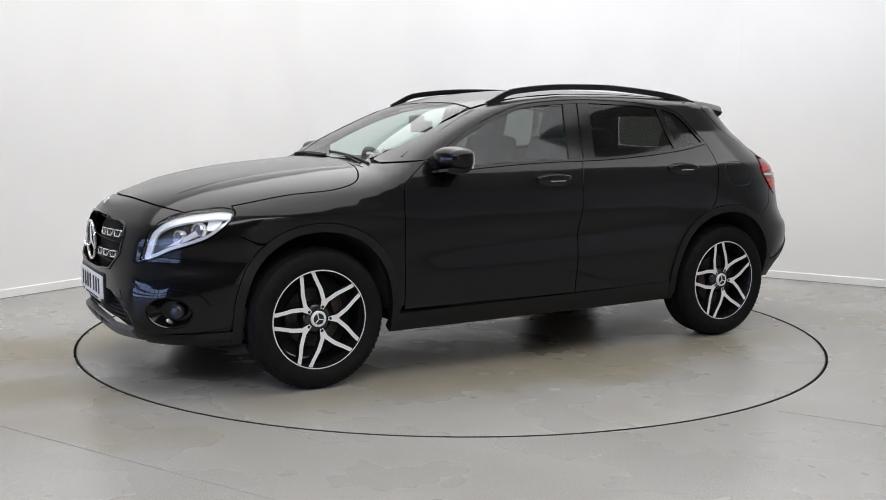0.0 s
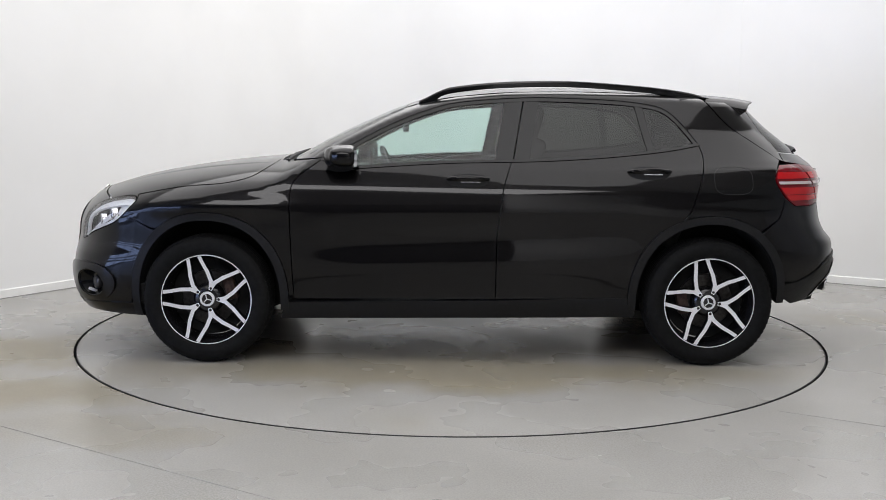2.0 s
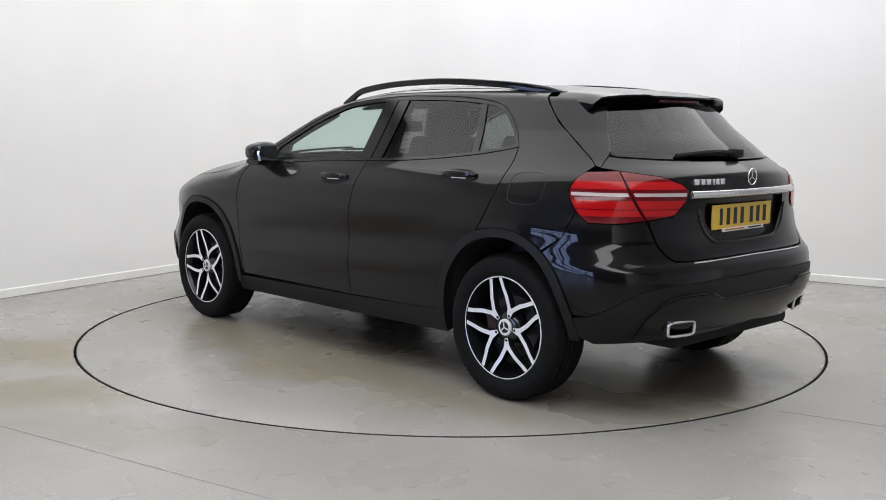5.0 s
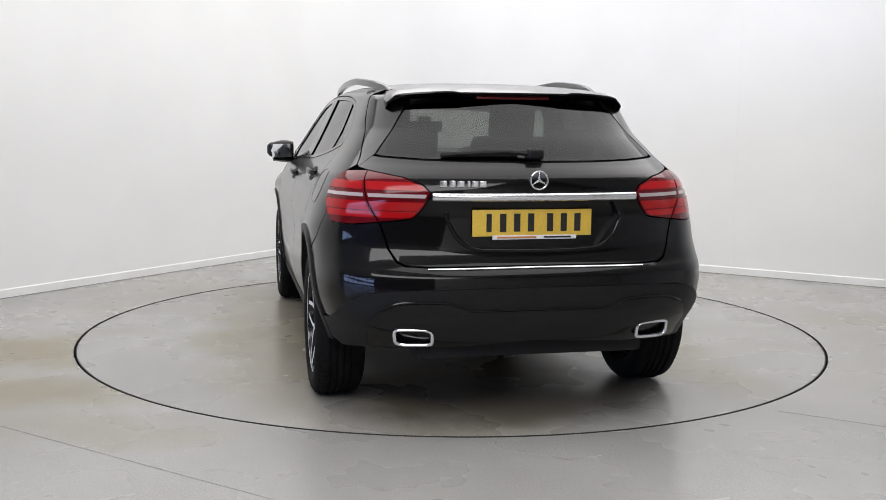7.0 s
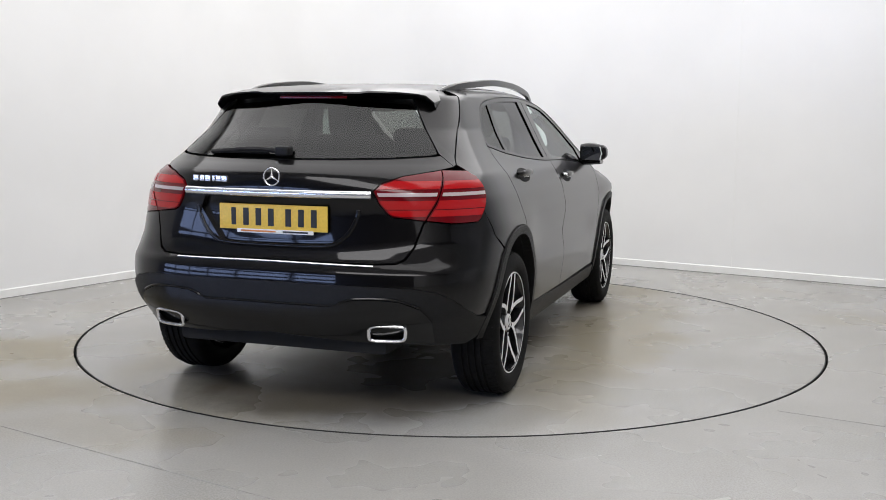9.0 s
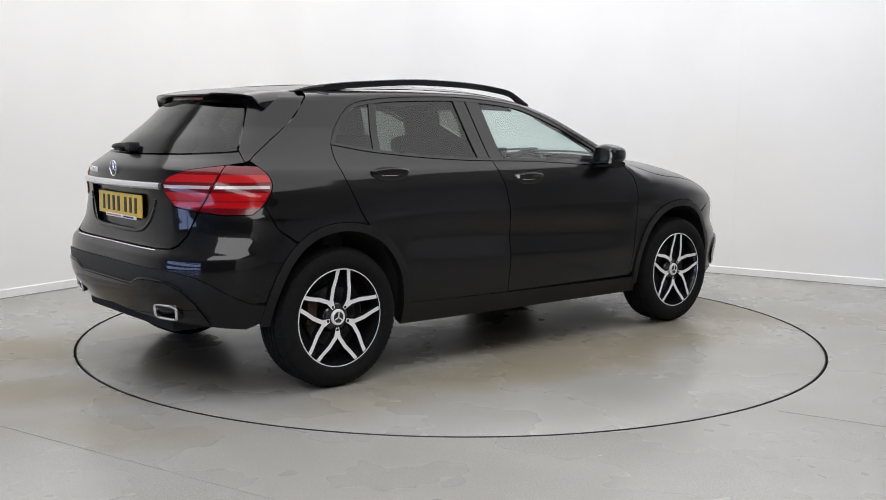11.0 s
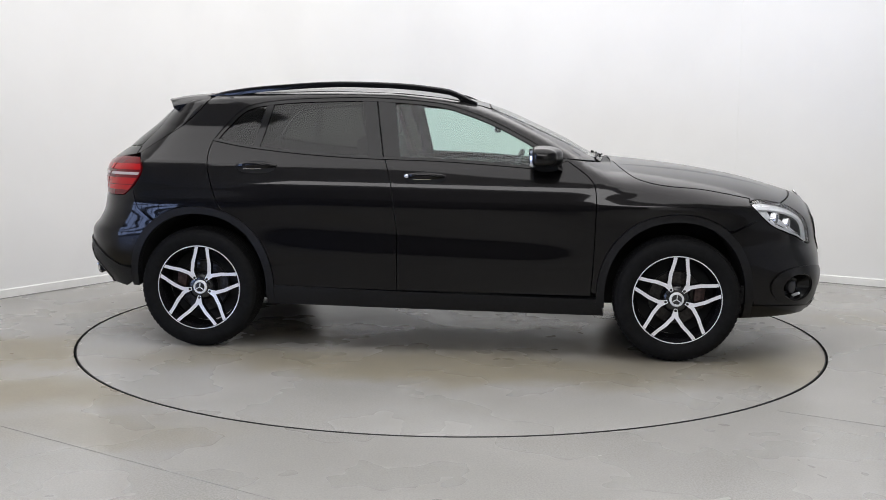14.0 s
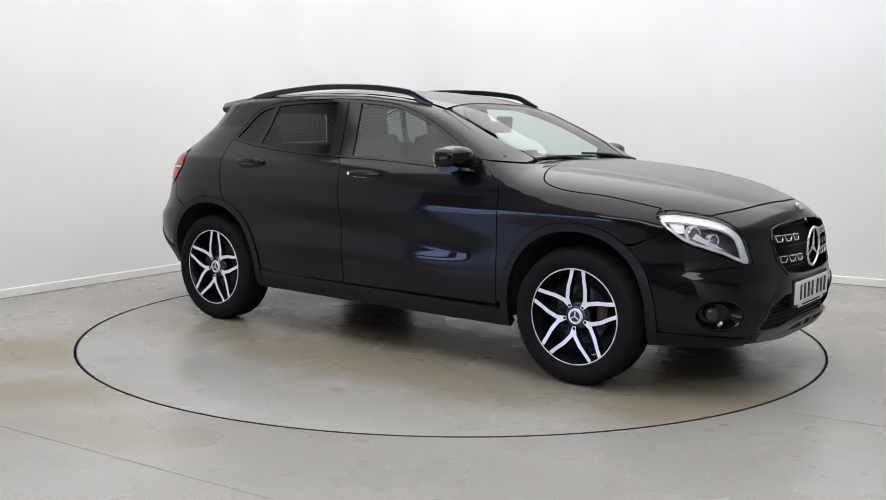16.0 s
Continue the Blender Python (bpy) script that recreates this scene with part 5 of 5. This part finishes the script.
    for k in range(3):
        bm = bmesh.new()
        a = math.pi / 2 + 2 * math.pi * k / 3
        box(bm, 0.013, -0.0105, 0, 0.024, 0.003, 0.0045, Matrix.Rotation(-a, 4, "Y"))
        part("cap_spoke", bm, ALLOY, cap)
    for k in range(5):
        a = math.radians(-90 + 72 * k)
        bm = bmesh.new()
        rings = lathe(bm, [(0.0085, -0.024), (0.0085, -0.0135), (0.006, -0.012)], 6)
        bm.faces.new(rings[-1])
        bm.transform(Matrix.Translation((0.062 * math.cos(a), 0, 0.062 * math.sin(a))))
        part("wheel_bolt", bm, RIMBLACK, w)
    # brake
    bm = bmesh.new()
    lathe(bm, [(0.07, -0.085), (0.145, -0.085), (0.148, -0.088), (0.148, -0.11), (0.07, -0.11)], 48)
    part("brake_disc", bm, DISC, w, "worn steel brake disc")
    bm = bmesh.new()
    rings = lathe(bm, [(0.21, -0.125), (0.05, -0.118), (0.002, -0.115)], 40)
    part("brake_backplate", bm, DARK, w)
    return w


def build_wheels():
    proto = build_wheel()
    proto.parent = CAR
    hub_y = 0.876
    proto.matrix_local = Matrix.Translation((WHEEL_X, hub_y, 0.3455)) @ pose(0, 0, 0, 0, 16, 0)
    places = [(-WHEEL_X, 1, 12), (WHEEL_X, -1, -4), (-WHEEL_X, -1, -5)]
    wheels = [proto]
    for x, s, turn in places:
        m = Matrix.Translation((x, s * hub_y, 0.3455)) @ (pose(0, 0, 0, 0, 0, 180) if s < 0 else Matrix()) @ pose(0, 0, 0, 0, turn, 0)
        wheels.append(copy_thing(proto, m))
    for o in wheels:
        x = o.matrix_basis.translation.x
        bm = bmesh.new()
        box(bm, -0.125 if x > 0 else 0.125, -0.085, 0.02, 0.06, 0.06, 0.13, bevel=0.015)
        c = part("brake_caliper", bm, CALIPER, o, "rusty brown brake caliper")


build_wheels()


# ---- car: mirrors, handles ----
def build_mirrors():
    for s in (1, -1):
        bm = bmesh.new()
        n, m = 18, 24
        rows = []
        for i in range(n + 1):
            v = i / n
            y = 0.828 + 0.170 * v
            grow = (0.78 + 0.22 * math.sin(math.pi * min(1, v * 1.15 + 0.12) ** 1.0)) * (1 - 0.5 * max(0, (v - 0.74) / 0.26) ** 2.8)
            ring = []
            for k in range(m):
                t = 2 * math.pi * k / m
                c, q = math.cos(t), math.sin(t)
                ex = 0.108 if c > 0 else 0.066
                x = 0.612 + ex * math.copysign(abs(c) ** (0.85 if c > 0 else 0.45), c) * grow - 0.02 * v
                z = 1.112 + 0.064 * math.copysign(abs(q) ** 0.62, q) * grow + 0.004 * v
                ring.append(bm.verts.new((x, s * y, z)))
            rows.append(ring)
        for a, b in zip(rows, rows[1:]):
            for k in range(m):
                bm.faces.new((a[k], a[(k + 1) % m], b[(k + 1) % m], b[k]))
        bm.faces.new(rows[0])
        bm.faces.new(rows[-1])
        house = part("door_mirror", bm, PAINT, CAR, "gloss black door mirror housing")
        bm = bmesh.new()
        pts = [(0.545, 0.85, 1.068), (0.545, 0.965, 1.066), (0.545, 0.978, 1.11), (0.545, 0.965, 1.152), (0.545, 0.86, 1.155), (0.545, 0.845, 1.11)]
        a = [bm.verts.new((x - 0.010, s * (y - 0.008), z)) for x, y, z in pts]
        b = [bm.verts.new((x + 0.006, s * y, z)) for x, y, z in pts]
        bm.faces.new(a)
        bm.faces.new(b)
        for k in range(6):
            bm.faces.new((a[k], a[(k + 1) % 6], b[(k + 1) % 6], b[k]))
        part("mirror_glass", bm, MIRRORGLASS, house, "silvered mirror glass")
        bm = bmesh.new()
        tube(bm, [(0.672 - 0.09 * k / 8, s * (0.86 + 0.126 * math.sin(math.pi / 2 * k / 8)), 1.108 + 0.002 * k / 8) for k in range(9)], 0.007, 6)
        part("indicator", bm, LAMPGREY, house, "smoked indicator strip")
        bm = bmesh.new()
        rows = []
        for k in range(8):
            t = k / 7
            y = 0.800 + 0.16 * t
            hw, hh = 0.085 - 0.02 * t, 0.014 + 0.004 * t
            z = 1.040 + 0.018 * t
            rows.append([bm.verts.new((0.635 - 0.01 * t + dx * hw, s * y, z + dz * hh)) for dx, dz in ((-1, -0.4), (-0.5, -1), (0.5, -1), (1, -0.3), (0.9, 0.6), (0.3, 1), (-0.5, 1), (-1, 0.5))])
        for a, b in zip(rows, rows[1:]):
            for k in range(8):
                bm.faces.new((a[k], a[(k + 1) % 8], b[(k + 1) % 8], b[k]))
        bm.faces.new(rows[0])
        bm.faces.new(rows[-1])
        part("mirror_arm", bm, GLOSS, house, "black mirror foot")


def build_handles():
    for doors, x0, x1, z in ((DOORS_F, -0.160, 0.068, 0.998), (DOORS_R, -1.130, -0.896, 1.044)):
        for door, s in zip(doors, (1, -1)):
            cx = (x0 + x1) / 2
            # recessed cup
            loop = []
            for k in range(28):
                t = 2 * math.pi * k / 28
                loop.append((cx + 0.112 * math.copysign(abs(math.cos(t)) ** 0.8, math.cos(t)), z - 0.006 + 0.034 * math.sin(t)))
            cup = skin("handle_cup", on_side, loop, DARK, door, "dark recess behind the handle", both=False, lift=0.0012, thick=0.004, gap=0, step=0.02)[0]
            if s < 0:
                cup.data.transform(Matrix.Diagonal((1, -1, 1, 1)))
                cup.data.flip_normals()
            bm = bmesh.new()
            rows = []
            for k in range(17):
                t = k / 16
                x = x0 + (x1 - x0) * t
                y = float(half_width(np.array([x]), np.array([z]))[0]) + 0.004 + 0.030 * math.sin(math.pi * t) ** 0.35
                hh = 0.017 * (math.sin(math.pi * (0.04 + 0.92 * t)) ** 0.4)
                zz = z + 0.004 + 0.004 * math.sin(math.pi * t)
                rows.append([bm.verts.new((x, s * (y + dy), zz + dz * hh)) for dy, dz in ((0.005, -0.3), (0.004, 0.6), (-0.002, 1.0), (-0.012, 0.8), (-0.014, -0.7), (-0.003, -1.0))])
            for a, b in zip(rows, rows[1:]):
                for k in range(6):
                    bm.faces.new((a[k], a[(k + 1) % 6], b[(k + 1) % 6], b[k]))
            bm.faces.new(rows[0])
            bm.faces.new(rows[-1])
            h = part("door_handle", bm, PAINT, door, "black pull handle")
            bm = bmesh.new()
            tube(bm, [(x0 + 0.05 + 0.10 * k / 6, s * (float(half_width(np.array([cx]), np.array([z]))[0]) + 0.022), z - 0.012) for k in range(7)], 0.0035, 5)
            part("handle_insert", bm, CHROME, h, "chrome underside strip")
            if s < 0 and x1 > 0:
                bm = bmesh.new()
                y = float(half_width(np.array([x0]), np.array([z]))[0])
                rings = lathe(bm, [(0.011, 0.0), (0.011, 0.022), (0.008, 0.024)], 16)
                bm.faces.new(rings[-1])
                bm.transform(Matrix.Translation((x0 + 0.014, -y - 0.006, z + 0.004)) @ pose(0, 0, 0, 180, 0, 0))
                part("lock_barrel", bm, CHROME, h, "silver key lock")


build_mirrors()
build_handles()


# ---- car: cabin ----
def build_cabin():
    def soft(name, boxes, material, label="", bevel=0.03, parent=CAR):
        bm = bmesh.new()
        for b, m in boxes:
            box(bm, *b, m=m, bevel=bevel, seg=3)
        return part(name, bm, material, parent, label)

    for s in (1, -1):
        seat = soft("front_seat", [((-0.02, s * 0.37, 0.62, 0.50, 0.50, 0.16), None)], SEATCLOTH, "black cloth front seat", 0.05)
        soft("backrest", [((0, 0, 0.31, 0.12, 0.48, 0.62), Matrix.Translation((-0.27, s * 0.37, 0.62)) @ pose(0, 0, 0, 0, -16, 0))], SEATCLOTH, "", 0.05, seat)
        soft("headrest", [((0, 0, 0.70, 0.085, 0.27, 0.19), Matrix.Translation((-0.27, s * 0.37, 0.62)) @ pose(0, 0, 0, 0, -13, 0))], SEATCLOTH, "", 0.04, seat)
        for d in (0.06, -0.06):
            bm = bmesh.new()
            tube(bm, [(-0.43, s * 0.37 + d, 1.20), (-0.445, s * 0.37 + d, 1.27)], 0.006, 6)
            part("headrest_post", bm, CHROME, seat)
    bench = soft("rear_seat", [((-0.92, 0, 0.62, 0.48, 1.02, 0.16), None)], SEATCLOTH, "black cloth rear bench", 0.05)
    soft("rear_backrest", [((0, 0, 0.27, 0.12, 1.20, 0.55), Matrix.Translation((-1.17, 0, 0.62)) @ pose(0, 0, 0, 0, -20, 0))], SEATCLOTH, "", 0.05, bench)
    for y in (0.40, -0.40):
        soft("rear_headrest", [((0, 0, 0.61, 0.08, 0.25, 0.13), Matrix.Translation((-1.17, y, 0.62)) @ pose(0, 0, 0, 0, -18, 0))], SEATCLOTH, "", 0.035, bench)
    soft("dashboard", [((0.70, 0, 0.90, 0.42, 1.42, 0.26), None), ((0.88, 0, 1.00, 0.20, 1.30, 0.09), None)], CABIN, "dark grey dashboard", 0.05)
    soft("infotainment_screen", [((0.52, 0.0, 1.08, 0.02, 0.20, 0.12), None)], GLOSS, "black tablet screen", 0.008)
    soft("centre_console", [((0.20, 0, 0.60, 0.9, 0.24, 0.22), None)], CABIN, "", 0.04)
    bm = bmesh.new()
    m = Matrix.Translation((0.40, -0.37, 0.965)) @ pose(0, 0, 0, 0, -65, 0)
    tube(bm, [tuple(m @ Vector((0.185 * math.cos(2 * math.pi * k / 32), 0.185 * math.sin(2 * math.pi * k / 32), 0))) for k in range(32)], 0.016, 8, closed=True)
    wheel = part("steering_wheel", bm, SEATCLOTH, CAR, "black steering wheel")
    soft("wheel_boss", [((0, 0, -0.01, 0.15, 0.17, 0.04), m)], CABIN, "", 0.015, wheel)
    soft("wheel_arm", [((0, 0, 0, 0.03, 0.34, 0.018), m)], CABIN, "", 0.006, wheel)
    soft("rear_view_mirror", [((0.31, 0.0, 1.275, 0.03, 0.23, 0.07), None), ((0.345, 0, 1.315, 0.07, 0.08, 0.05), None)], CABIN, "dark rear-view mirror", 0.012)
    # floor, headliner, inner pillars, door cards, load cover
    soft("cabin_floor", [((-0.05, 0, 0.42, 1.75, 1.50, 0.08), None)], DARK, "", 0.01)
    soft("parcel_shelf", [((-1.55, 0, 1.045, 0.55, 1.15, 0.025), None)], CABIN, "", 0.008)
    rf = [(0.23, 0.0), (0.24, 0.44), (0.0, 0.50), (-0.6, 0.53), (-1.2, 0.50), (-1.40, 0.40), (-1.42, 0.0)]
    out = rf + [(x, -y) for x, y in rf[::-1][1:-1]]
    skin("headliner", on_top, out, HEADLINER, CAR, "light grey headliner", both=False, lift=-0.035, thick=0.012, gap=0, step=0.08)
    for s in (1, -1):
        soft("door_card", [((0.34, s * 0.77, 0.80, 1.02, 0.05, 0.50), None)], CABIN, "", 0.015)
        soft("door_card", [((-0.575, s * 0.77, 0.82, 0.66, 0.05, 0.50), None)], CABIN, "", 0.015)
        bm = bmesh.new()
        tube(bm, [(-0.30, s * 0.715, 1.12), (-0.345, s * 0.64, 1.30), (-0.375, s * 0.585, 1.42)], 0.035, 8)
        part("inner_pillar", bm, CABIN, CAR)
        bm = bmesh.new()
        tube(bm, [(0.80, s * 0.69, 1.10), (0.52, s * 0.635, 1.245), (0.30, s * 0.575, 1.35)], 0.028, 8)
        part("inner_pillar", bm, CABIN, CAR)
        bm = bmesh.new()
        tube(bm, [(-1.30, s * 0.62, 1.12), (-1.28, s * 0.585, 1.28), (-1.22, s * 0.54, 1.42)], 0.06, 8)
        part("inner_pillar", bm, CABIN, CAR)
        bm = bmesh.new()
        tube(bm, [(-0.37, s * 0.60, 1.38), (-0.335, s * 0.615, 1.25), (-0.28, s * 0.64, 1.05)], 0.018, 6, 0.2)
        part("seat_belt", bm, CABIN, CAR)
    soft("tailgate_lining", [((-1.80, 0, 0.90, 0.12, 1.0, 0.3), None)], CABIN, "", 0.02)


build_cabin()


def clear_inner_faces():
    """The inner face of each pane lets light through untinted: the outer one carries tint and gloss."""
    for ob in list(CAR.children):
        if "glass" in ob.name or ob.name.split(".")[0] in ("windscreen", "rear_window"):
            ob.data.materials.append(CLEARFACE)
            for p in ob.data.polygons:
                c = p.center
                if p.normal.dot(Vector((c.x * 0.35, c.y, c.z - 0.75))) < 0:
                    p.material_index = 1


clear_inner_faces()


# ---- motion ----
def motions():
    turn = [(0.0, 210.69), (0.5, 203.29), (1.0, 195.75), (1.5, 188.28), (2.0, 180.83), (2.5, 173.55), (3.0, 165.62), (3.5, 157.99), (6.0, 118.55), (6.5, 111.09), (7.0, 103.02), (7.5, 95.53),
            (8.0, 87.47), (8.5, 80.01), (9.0, 71.96), (9.5, 64.51), (12.0, 25.31), (12.5, 17.61), (13.0, 9.68), (13.5, 2.11), (14.0, -5.69), (14.5, -12.95), (15.0, -21.06), (15.5, -28.42), (16.0, -36.42)]
    walk(TURNTABLE, [(t, pose(0, 0, 0, 0, 0, a)) for t, a in turn])
    walk(CAR, [(t, pose(0, 0, 0, 0, 0, a) @ Matrix.Translation((-0.028, 0.117, 0.0))) for t, a in turn])


motions()
